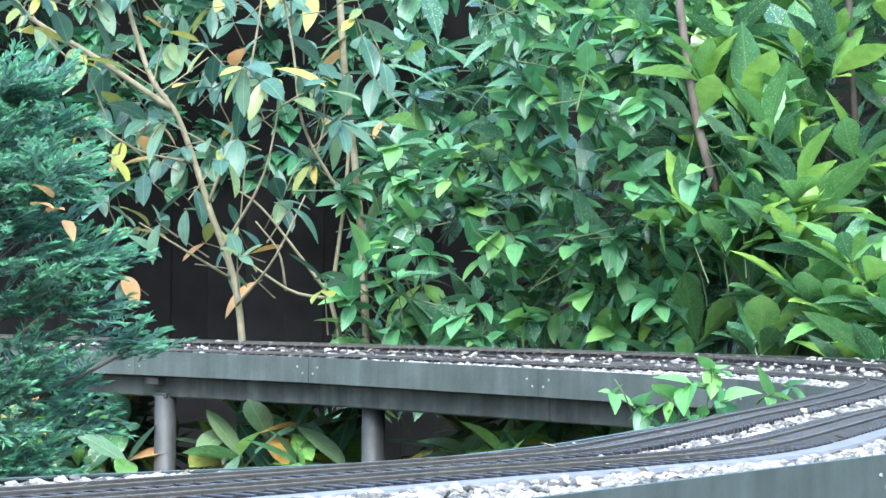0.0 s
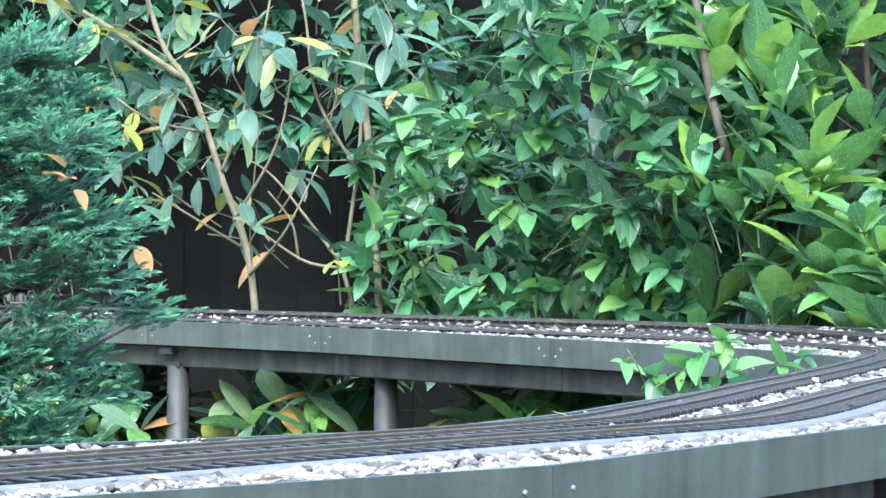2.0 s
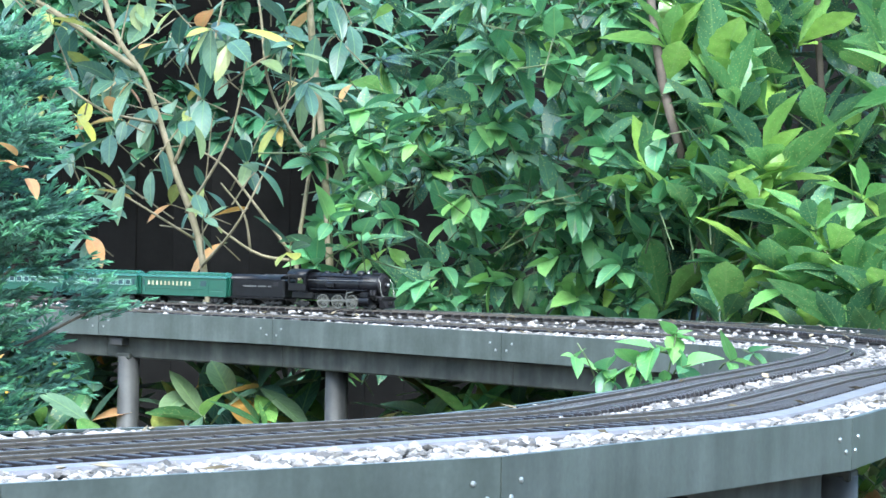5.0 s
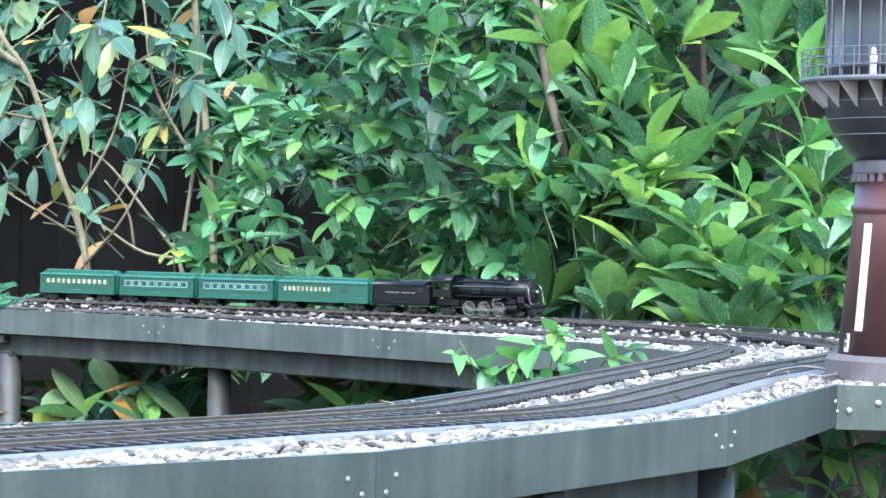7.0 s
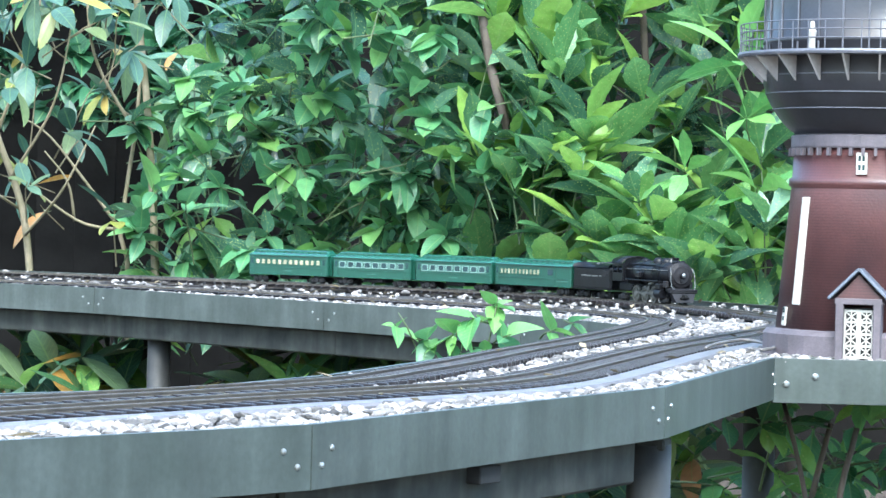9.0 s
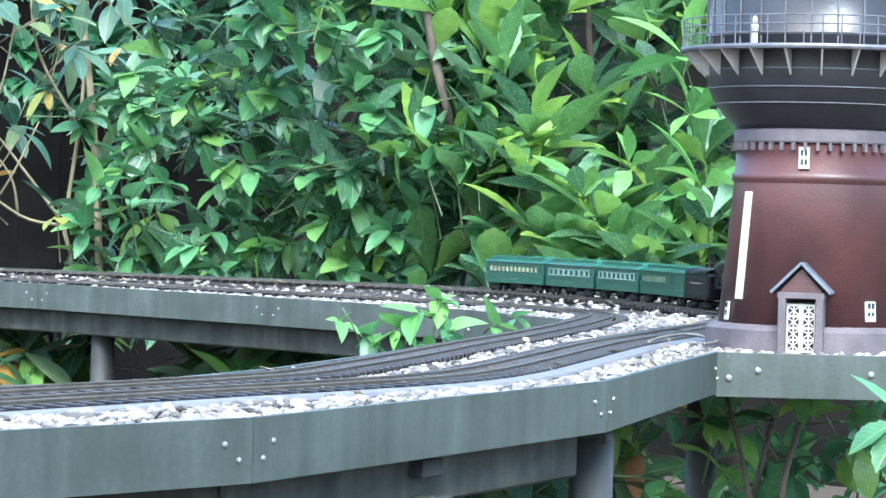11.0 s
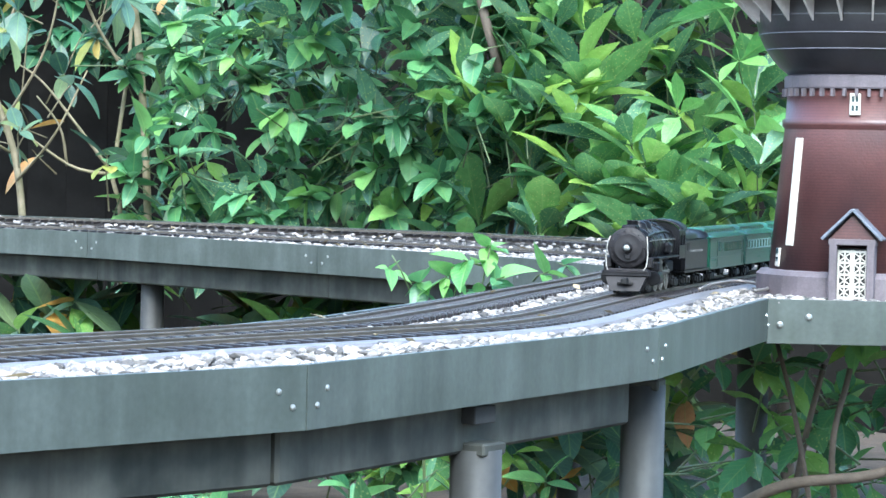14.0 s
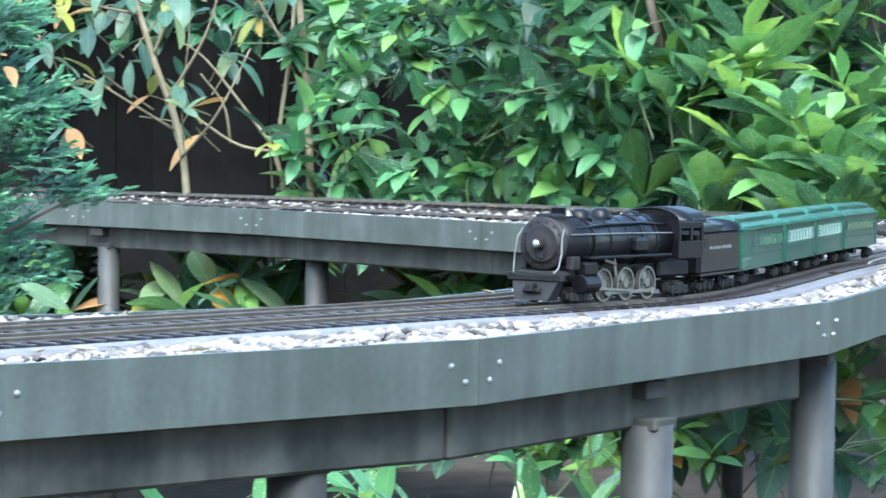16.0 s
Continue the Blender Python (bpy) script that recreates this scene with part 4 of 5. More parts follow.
def tender():
    ob = thing("tender", "black toy coal tender with pale lettering", "toy tender")
    bm = bmesh.new()
    box(bm, (0.114, 0.054, 0.046), at(0, 0, 0.041), 0.004)
    box(bm, (0.116, 0.056, 0.0025), at(0, 0, 0.0195))
    body = part("body", bm, M_LOCO, ob)
    bm = bmesh.new()
    n = 10
    prev = None
    for x in (-0.057, 0.050):
        ring = [bm.verts.new((x, 0.027 * math.cos(math.pi * i / n), 0.0625 + 0.0105 * math.sin(math.pi * i / n) ** 0.7)) for i in range(n + 1)]
        if prev:
            for i in range(n):
                bm.faces.new((prev[i], prev[i + 1], ring[i + 1], ring[i]))
        bm.faces.new(ring if prev is None else ring[::-1])
        prev = ring
    part("tender_top", bm, M_LOCO, ob, "", True)
    bm = bmesh.new()
    for k in range(60):
        x, y = random.uniform(0.0, 0.048), random.uniform(-0.018, 0.018)
        g = bmesh.ops.create_icosphere(bm, subdivisions=1, radius=random.uniform(0.003, 0.005))["verts"]
        bmesh.ops.translate(bm, vec=(x, y, 0.0705 - 8 * y * y), verts=g)
    tagged(part("coal", bm, M_COAL, ob, "heap of black coal"), kind="stuff")
    bars(body, [(-0.030 + 0.0036 * k, -0.0275 + 0.0036 * k) for k in range(17) if k not in (8, 14)], 0.0272, 0.046, 0.0032, M_LETTER)
    for s in (-1, 1):
        bm = bmesh.new()
        box(bm, (0.010, 0.0006, 0.010), at(0.040, s * 0.0272, 0.052), 0.0002)
        part("emblem", bm, M_LOCO_GREY, body)
    truck(ob, 0.032, 3, 0.0072, 0.0165)
    truck(ob, -0.032, 3, 0.0072, 0.0165)
    return ob


def roof_shape(bm, length, width, z):
    """A rounded roof with a raised clerestory whose ends slope down."""
    prof = []
    n = 8
    for i in range(n + 1):
        a = math.pi * i / n
        prof.append((width / 2 * math.cos(a), z + 0.0075 * math.sin(a)))
    prof2 = [(width * 0.24 * math.cos(math.pi * i / 6) if 0 < i < 6 else width * (0.26 if i == 0 else -0.26), z + 0.0105 + (0.0028 * math.sin(math.pi * i / 6))) for i in range(7)]
    for pr, l, base in ((prof, length, z - 0.001), (prof2, length * 0.95, z + 0.004)):
        rings = []
        for x, k in ((-l / 2, 0.0), (-l / 2 + 0.006, 1.0), (l / 2 - 0.006, 1.0), (l / 2, 0.0)):
            rings.append([bm.verts.new((x, y, base + (zz - base) * (0.45 + 0.55 * k))) for y, zz in pr] + [bm.verts.new((x, pr[-1][0], base)), bm.verts.new((x, pr[0][0], base))])
        for a, b in zip(rings, rings[1:]):
            m = len(a)
            for i in range(m):
                bm.faces.new((a[i], a[(i + 1) % m], b[(i + 1) % m], b[i]))
        bm.faces.new(rings[0][::-1])
        bm.faces.new(rings[-1])
    bmesh.ops.recalc_face_normals(bm, faces=bm.faces)


def lengthen(ob, k):
    """Draws a vehicle out along its track: long parts stretch, round and short ones move."""
    for p in ob.children:
        if p.name.startswith("driving_wheel"):
            continue
        xs = [v.co.x for v in p.data.vertices]
        mid, long = (min(xs) + max(xs)) / 2, max(xs) - min(xs) > 0.03 and not p.name.startswith(("truck", "cylinder"))
        for q in (p, *p.children):
            q.data.transform(Matrix.Diagonal((k, 1, 1, 1)) if long else Matrix.Translation(((k - 1) * mid, 0, 0)))


def car(kind, length, label):
    ob = thing("passenger_car" if kind != "baggage" else "baggage_car", label, "toy railway car", group="green toy railway cars")
    z0, z1, w = 0.0175, 0.0615, 0.056
    bm = bmesh.new()
    box(bm, (length, w - 0.004, z1 - z0), at(0, 0, (z0 + z1) / 2), 0.0015)
    body = part("body", bm, M_GREEN, ob)
    bm = bmesh.new()
    roof_shape(bm, length + 0.002, w + 0.001, z1)
    roof = part("roof", bm, M_ROOF, ob, "glossy green clerestory roof")
    for s in (-1, 1):
        y = s * (w / 2 - 0.0016)
        bm = bmesh.new()
        box(bm, (length, 0.0012, 0.0016), at(0, y, 0.0345), 0.0003)
        box(bm, (length, 0.0012, 0.0022), at(0, y, 0.0190), 0.0003)
        box(bm, (length, 0.0012, 0.0018), at(0, y, 0.0600), 0.0003)
        part("belt_rail", bm, M_GREEN, body)
        for k in range(12):
            x = (k - 5.5) * length * 0.075
            bm = bmesh.new()
            box(bm, (length * 0.05, 0.0008, 0.0030), at(x, s * w * 0.262, z1 + 0.0078))
            part("clerestory_light", bm, M_GREEN, roof)
        if kind == "baggage":
            xs, half = [(-0.101 + 0.0119 * k) for k in range(11)], 0.0036
        elif kind == "coach":
            xs, half = [(k - 3.5) * 0.0222 for k in range(8)], 0.0080
        else:
            xs, half = [(k - 5.5) * 0.0148 for k in range(12)], 0.0048
        frames = kind == "coach"
        for x in xs:
            bm = bmesh.new()
            if frames:
                for dx in (-half, half):
                    box(bm, (0.0014, 0.0016, 0.0135), at(x + dx, y, 0.0465))
                for dz in (-0.0062, 0.0062):
                    box(bm, (2 * half, 0.0016, 0.0013), at(x, y, 0.0465 + dz))
            else:
                for dx in (-half, half):
                    box(bm, (0.0010, 0.0014, 0.0120), at(x + dx, y, 0.0470))
                for dz in (-0.0055, 0.0055):
                    box(bm, (2 * half, 0.0014, 0.0010), at(x, y, 0.0470 + dz))
            win = part("window", bm, M_FRAME if frames else M_ROOF, body)
            bm = bmesh.new()
            box(bm, (2 * half - 0.0012, 0.0006, 0.0112), at(x, s * (w / 2 - 0.0018), 0.0468))
            part("pane", bm, M_WINDOW_DARK if frames else M_WINDOW, win)
        doors = [(-length / 2 + 0.009, 0.0105), (length / 2 - 0.009, 0.0105)] if kind != "baggage" else [(0.058, 0.030), (-length / 2 + 0.007, 0.008)]
        for x, dw in doors:
            bm = bmesh.new()
            box(bm, (dw, 0.0010, 0.037), at(x, s * (w / 2 - 0.0018), 0.0395), 0.0003)
            d = part("door", bm, M_GREEN, body)
            bm = bmesh.new()
            box(bm, (dw * 0.55, 0.0008, 0.0125), at(x, s * (w / 2 - 0.0010), 0.0480))
            part("door_pane", bm, M_WINDOW_DARK, d)
    if kind == "baggage":
        bars(body, [(0.078 + 0.0030 * k, 0.0803 + 0.0030 * k) for k in range(12)], w / 2 - 0.0018, 0.0300, 0.0020, M_LETTER_GREEN)
    else:
        bars(body, [(-0.012 + 0.0030 * k, -0.0097 + 0.0030 * k) for k in range(8)], w / 2 - 0.0018, 0.0272, 0.0018, M_LETTER_GREEN)
    for x in (-1, 1):
        bm = bmesh.new()
        box(bm, (0.006, 0.030, 0.044), at(x * (length / 2 + 0.002), 0, 0.041), 0.001)
        part("vestibule", bm, M_GREEN, ob)
        bm = bmesh.new()
        box(bm, (0.020, 0.005, 0.004), at(x * (length / 2 + 0.004), 0, 0.0135), 0.001)
        part("coupler", bm, M_TRUCK, ob)
        truck(ob, x * (length / 2 - 0.030), 2, 0.0078, 0.0235)
    bm = bmesh.new()
    box(bm, (length * 0.28, 0.030, 0.009), at(0, 0, 0.0135), 0.001)
    box(bm, (0.016, 0.044, 0.008), at(0.02, 0, 0.0135), 0.001)
    part("underframe", bm, M_TRUCK, ob)
    return ob


LOCO, DRIVERS, RODS = locomotive()
lengthen(LOCO, 1.26)
DRIVERS = [(w, 1.26 * x, s) for w, x, s in DRIVERS]
LOCO.scale = (1.07, 1.07, 1.07)
TENDER = tender()
lengthen(TENDER, 1.31)
CARS = [(car("baggage", 0.245, "green toy combine car with small windows and baggage door"), 0.434, 0.245),
        (car("coach", 0.206, "green toy coach with pale framed windows"), 0.675, 0.206),
        (car("coach", 0.206, "green toy coach with pale framed windows"), 0.897, 0.206),
        (car("observation", 0.212, "green toy observation car at the train's end"), 1.122, 0.212)]

# ---- plants ----
def leaf_arrays(length, width, fold, curl, shape, serrate, n=7):
    """Points, faces and (along, across) of one leaf that grows along +x, its upper side +z."""
    V, U = [], []
    for i in range(n + 1):
        u = i / n
        if shape == "oval":
            w = math.sin(math.pi * u ** 0.8) ** 0.75
        elif shape == "broad":
            w = 0.12 * (1 - u) if u < 0.08 else math.sin(math.pi * ((u - 0.06) / 0.94) ** 1.12) ** 0.95
        elif shape == "blunt":
            w = math.sin(math.pi * u ** 1.1) ** 0.7
        elif shape == "long":
            w = math.sin(math.pi * u ** 1.25) ** 0.9
        else:
            w = math.sin(math.pi * u ** 0.6) ** 0.9
        w = max(w, 0.02) * width / 2
        if serrate and 0.4 < u < 0.98 and i % 2:
            w *= 1.11
        x = length * u
        bend = curl * length * u * u
        for side in (-1, 0, 1):
            V.append((x, side * w * math.cos(fold), -bend + abs(side) * w * math.sin(fold)))
            U.append((u, side * min(1.0, w / (width / 2))))
    F = []
    for i in range(n):
        a = 3 * i
        F += [(a, a + 3, a + 4, a + 1), (a + 1, a + 4, a + 5, a + 2)]
    return np.array(V), F, U


def leaf_mesh(name, mat, **kw):
    V, F, U = leaf_arrays(**kw)
    me = bpy.data.meshes.new(name)
    me.from_pydata(V.tolist(), [], F)
    put_uv(me, F, U)
    me.materials.append(mat)
    for p in me.polygons:
        p.use_smooth = True
    return me


def put_uv(me, F, U):
    uv = me.uv_layers.new(name="leaf")
    flat = np.array([c for f in F for i in f for c in U[i]], dtype=np.float32)
    uv.data.foreach_set("uv", flat)


class Foliage:
    """Gathers many leaves into one mesh."""

    def __init__(self, mats):
        self.V, self.F, self.U, self.n, self.M, self.mats = [], [], [], 0, [], mats

    def add(self, arrays, m, which=0):
        V, F, U = arrays
        R, t = np.array(m.to_3x3()), np.array(m.translation)
        self.V.append(V @ R.T + t)
        self.F += [tuple(i + self.n for i in f) for f in F]
        self.U += U
        self.M += [which] * len(F)
        self.n += len(V)

    def done(self, name, parent, label=""):
        if not self.V:
            return None
        me = bpy.data.meshes.new(name)
        me.from_pydata(np.concatenate(self.V).tolist(), [], self.F)
        put_uv(me, self.F, self.U)
        for m in self.mats:
            me.materials.append(m)
        me.polygons.foreach_set("material_index", self.M)
        me.polygons.foreach_set("use_smooth", [True] * len(self.F))
        ob = new(name, me)
        ob.parent = parent
        return tagged(ob, label, kind="stuff")


def aim(p, d, roll=0.0, scale=1.0):
    """A pose at p whose x axis points along d, the leaf's face upwards."""
    d = Vector(d).normalized()
    side = UP.cross(d)
    side = side.normalized() if side.length > 0.05 else Vector((0, 1, 0))
    up = d.cross(side)
    R = Matrix((d, side, up)).transposed().to_4x4()
    return Matrix.Translation(p) @ R @ Matrix.Rotation(roll, 4, 'X') @ Matrix.Scale(scale, 4)


def variants(shape, serrate, length, width, rng, k=5):
    return [dict(length=length * rng.uniform(0.85, 1.15), width=width * rng.uniform(0.85, 1.15), fold=rng.uniform(0.12, 0.4), curl=rng.uniform(0.05, 0.35), shape=shape, serrate=serrate, n=15 if serrate else 7) for _ in range(k)]


def limb(points, r0, r1):
    bm = bmesh.new()
    c = curve_points(points, 0.03)
    sweep(bm, c, [r0 + (r1 - r0) * i / (len(c) - 1) for i in range(len(c))], 9)
    return bm


def shrub(name, label, category, mats, leaf_mat, shapes, tips, whorl, droop, seed, stems, part_every=6, size=(0.5, 1.2), stem_mat=None, deep=2.047, most=220, twig=(0.10, 0.2), twig_mat=None, spread=(0.5, 1.15)):
    """A shrub of leafy shoots: tips are (place, heading); each carries a whorl of leaves."""
    rng = random.Random(seed)
    ob = thing(name, label, category)
    tips = [((q[0], q[1] * deep, q[2]), d) for q, d in tips]
    for pts, r0, r1 in stems:
        part("branch", limb([(x, y * 2.047, z) for x, y, z in pts], r0, r1), stem_mat or M_BARK, ob, "", True)
    arrays = [leaf_arrays(**s) for s in shapes]
    meshes = [leaf_mesh("leaf", leaf_mat, **s) for s in shapes]
    mass, twigs, made = Foliage(mats), bmesh.new(), 0
    for k, (p, d) in enumerate(tips):
        p, d = Vector(p), Vector(d).normalized()
        a = d.cross(Vector((0.2, 0.3, 0.9))).normalized()
        b = d.cross(a)
        n = rng.randint(*whorl)
        back = p - d * rng.uniform(*twig)
        sweep(twigs, [back, p - d * 0.03 + a * 0.005, p], [0.0022, 0.0017, 0.0010], 5)
        turn = rng.uniform(0, 6.28)
        for i in range(n):
            ang = turn + 2.4 * i
            out = rng.uniform(*spread)
            w = d * rng.uniform(0.35, 1.0) + (a * math.cos(ang) + b * math.sin(ang)) * out
            w = w + Vector((0, 0, -droop * rng.uniform(0.2, 1.2)))
            at_p = p - d * rng.uniform(0, 0.035)
            j = rng.randrange(len(shapes))
            m = aim(at_p, w, rng.uniform(-0.6, 0.6), rng.uniform(*size))
            if k % part_every == 0 and made < most:
                leaf = new("leaf", meshes[j])
                leaf.parent = ob
                leaf.matrix_basis = m
                made += 1
            else:
                mass.add(arrays[j], m, 0 if rng.random() < 0.75 or len(mats) == 1 else rng.randrange(1, len(mats)))
    tagged(part("twig", twigs, twig_mat or M_STEM, ob), kind="stuff")
    mass.done("foliage", ob)
    return ob


def scatter(n, x0, x1, z0, z1, depth, seed, lean=(0, -0.8, 0.5), wild=0.6):
    """Shoot tips spread over an upright bank of foliage: depth(x, z) is where its face lies."""
    rng = random.Random(seed)
    out = []
    for _ in range(n):
        x, z = rng.uniform(x0, x1), rng.uniform(z0, z1)
        y = depth(x, z) + rng.expovariate(1 / 0.10)
        d = (lean[0] + rng.uniform(-wild, wild), lean[1] + rng.uniform(-wild, wild), lean[2] + rng.uniform(-wild, wild))
        out.append(((x, y, z), d))
    return out


R0 = random.Random(3)


# broad-leaved hedge behind the bend
def hedge_face(x, z):
    y = 3.42 - 0.24 * x if x < 0.35 else 3.336 - 0.42 * (x - 0.35)
    return y + 0.09 * math.sin(4.1 * x + 3.2 * z) + 0.26 * (z - 0.7)


AUC = variants("broad", True, 0.185, 0.068, R0, 8)
NARROW = variants("long", False, 0.165, 0.036, R0, 5)
HEDGE_STEMS = [([(0.30, 3.75, 0), (0.26, 3.6, 0.6), (0.15, 3.46, 1.05), (0.09, 3.46, 1.28), (0.03, 3.5, 1.7)], 0.015, 0.010), ([(0.62, 3.7, 0), (0.56, 3.6, 0.7), (0.48, 3.55, 1.3), (0.45, 3.5, 1.9)], 0.014, 0.007),
               ([(0.9, 3.6, 0), (0.85, 3.5, 0.7), (1.0, 3.4, 1.8)], 0.02, 0.008), ([(1.2, 3.4, 0), (1.3, 3.35, 0.8), (1.2, 3.3, 1.8)], 0.02, 0.008), ([(0.1, 3.7, 0.2), (0.2, 3.6, 0.8), (0.12, 3.55, 1.1)], 0.010, 0.004)]
shrub("laurel_bush", "large glossy green shrub with serrated yellow-flecked leaves", "shrub", [M_AUCUBA, M_AUCUBA_DARK], M_AUCUBA, AUC,
      scatter(235, 0.08, 1.65, 0.62, 1.70, hedge_face, 21, (0, -0.30, 1.0), 0.42), (6, 9), -0.10, 22, HEDGE_STEMS, spread=(0.30, 0.85))
# backing layer whose darker leaf colour stands in for shade between the front shoots
shrub("laurel_bush", "shrub with serrated leaves deep in the hedge, coloured darker as shade", "shrub", [M_AUCUBA_DARK, M_AUCUBA], M_AUCUBA_DARK, AUC[:4] + NARROW,
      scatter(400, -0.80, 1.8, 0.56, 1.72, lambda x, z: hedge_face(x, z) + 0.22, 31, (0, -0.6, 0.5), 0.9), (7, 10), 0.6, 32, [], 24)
# soft-leaved shrub in the middle
DOG = variants("oval", False, 0.092, 0.050, R0)
shrub("dogwood_bush", "fresh green shrub with soft oval veined leaves", "shrub", [M_DOGWOOD, M_AUCUBA_DARK], M_DOGWOOD, DOG,
      [q for q in scatter(300, -0.80, 0.25, 0.66, 1.70, lambda x, z: 3.52 - 0.27 * x + 0.10 * math.sin(6 * x + 4 * z), 41, (0, -0.6, 0.5), 1.0) if q[0][0] > -0.35 or q[0][2] < 1.22], (4, 8), 0.35, 42,
      [([(-0.72, 3.75, 0), (-0.743, 3.75, 0.68), (-0.769, 3.75, 1.07), (-0.811, 3.75, 1.43), (-0.84, 3.75, 1.9)], 0.011, 0.009)], 12, stem_mat=M_BARK_PALE)
# leathery shrub with yellowing leaves on the dark side
RHO = variants("blunt", False, 0.112, 0.043, R0, 8)
rh = []
rr = random.Random(8)
for _ in range(135):
    x, z = rr.uniform(-1.75, -0.72), rr.uniform(0.85, 1.7)
    if z < 1.12 and -1.04 < x < -0.78 and rr.random() < 0.8:
        continue
    rh.append(((x, 3.75 + rr.uniform(-0.22, 0.25), z), (rr.uniform(-0.8, 0.8), -0.5 + rr.uniform(-0.5, 0.4), rr.uniform(-0.2, 1.0))))
shrub("rhododendron", "sparse shrub with leathery leaves turning yellow and orange", "shrub", [M_RHODO], M_RHODO, RHO, rh, (2, 5), 0.75, 52,
      [([(-1.05, 3.75, 0.1), (-1.074, 3.75, 0.747), (-1.162, 3.75, 1.041), (-1.243, 3.75, 1.268), (-1.323, 3.75, 1.39), (-1.42, 3.75, 1.7)], 0.012, 0.006),
       ([(-0.81, 3.75, 0.1), (-0.815, 3.75, 0.69), (-0.835, 3.75, 0.79), (-0.80, 3.75, 1.1), (-0.79, 3.75, 1.4)], 0.008, 0.004),
       ([(-0.835, 3.75, 0.80), (-0.93, 3.74, 0.815), (-1.02, 3.74, 0.87), (-1.10, 3.75, 0.93)], 0.0048, 0.0022),
       ([(-0.835, 3.75, 0.80), (-0.93, 3.73, 0.93), (-1.02, 3.72, 1.04), (-1.10, 3.72, 1.09)], 0.0048, 0.0022),
       ([(-0.955, 3.75, 0.82), (-0.97, 3.73, 0.92), (-1.03, 3.72, 1.0)], 0.004, 0.002),
       ([(-1.162, 3.75, 1.041), (-1.09, 3.72, 1.22), (-1.03, 3.7, 1.45), (-1.0, 3.7, 1.7)], 0.0048, 0.0022),
       ([(-1.10, 3.75, 0.85), (-1.22, 3.7, 0.93), (-1.34, 3.7, 1.0)], 0.004, 0.002),
       ([(-0.80, 3.74, 1.05), (-0.90, 3.7, 1.24), (-0.93, 3.69, 1.45), (-0.98, 3.68, 1.7)], 0.0046, 0.0024),
       ([(-1.12, 3.73, 0.92), (-1.0, 3.69, 1.12), (-0.95, 3.68, 1.36)], 0.0044, 0.002),
       ([(-1.20, 3.74, 1.15), (-1.33, 3.68, 1.18), (-1.46, 3.67, 1.27)], 0.0042, 0.002),
       ([(-1.08, 3.74, 0.78), (-0.97, 3.68, 0.90), (-0.88, 3.67, 1.08)], 0.0042, 0.002),
       ([(-1.26, 3.75, 1.29), (-1.45, 3.72, 1.42), (-1.63, 3.7, 1.53), (-1.8, 3.7, 1.7)], 0.008, 0.005)], 4, stem_mat=M_BARK_PALE, twig_mat=M_BARK_PALE)
# ivy on the fence
IVY = variants("heart", False, 0.085, 0.07, R0)
shrub("ivy", "dark green ivy climbing the fence", "climber", [M_IVY], M_IVY, IVY, scatter(420, -3.0, -0.3, 1.15, 2.3, lambda x, z: 4.55 - 0.16 * x, 61), (4, 7), 0.6, 62, [], 20)
# low plants under the trestle
low = []
for _ in range(430):
    x = rr.uniform(-1.7, 0.5)
    if min(abs(x + 1.04), abs(x + 0.56)) < 0.09:      # clear of the posts
        continue
    low.append(((x, 2.76 - 0.28 * x + rr.uniform(0, 0.36), rr.uniform(0.26, 0.56)), (rr.uniform(-0.8, 0.8), -0.5 + rr.uniform(-0.5, 0.3), rr.uniform(0.2, 1.0))))
shrub("low_laurel", "low shrub with dull green leathery leaves under the trestle", "shrub", [M_RHODO, M_AUCUBA], M_RHODO, variants("blunt", False, 0.135, 0.054, R0), low, (4, 7), 0.5, 72, [], 6)
low = []
for _ in range(170):
    x = rr.uniform(-0.75, 0.32)
    if abs(x + 0.56) < 0.13:
        continue
    low.append(((x, 2.66 - 0.25 * x + rr.uniform(0, 0.45), rr.uniform(0.26, 0.56)), (rr.uniform(-0.8, 0.8), -0.6 + rr.uniform(-0.5, 0.3), rr.uniform(0.2, 1.0))))
shrub("low_laurel", "bright green leafy shoots growing under the trestle", "shrub", [M_AUCUBA, M_DOGWOOD], M_AUCUBA, variants("oval", False, 0.105, 0.042, R0), low, (4, 7), 0.35, 82, [], 6)
low = []
for _ in range(44):
    x = rr.uniform(-0.6, 0.08)
    low.append(((x, 1.75 + 0.5 * x + rr.uniform(-0.1, 0.4), rr.uniform(0.20, 0.45)), (rr.uniform(-0.8, 0.8), -0.6 + rr.uniform(-0.5, 0.3), rr.uniform(0.2, 1.0))))
shrub("low_laurel", "pale green leafy shoots in the gap below the tracks", "shrub", [M_AUCUBA, M_DOGWOOD], M_DOGWOOD, variants("oval", False, 0.080, 0.030, R0), low, (4, 7), 0.35, 84, [], 6)
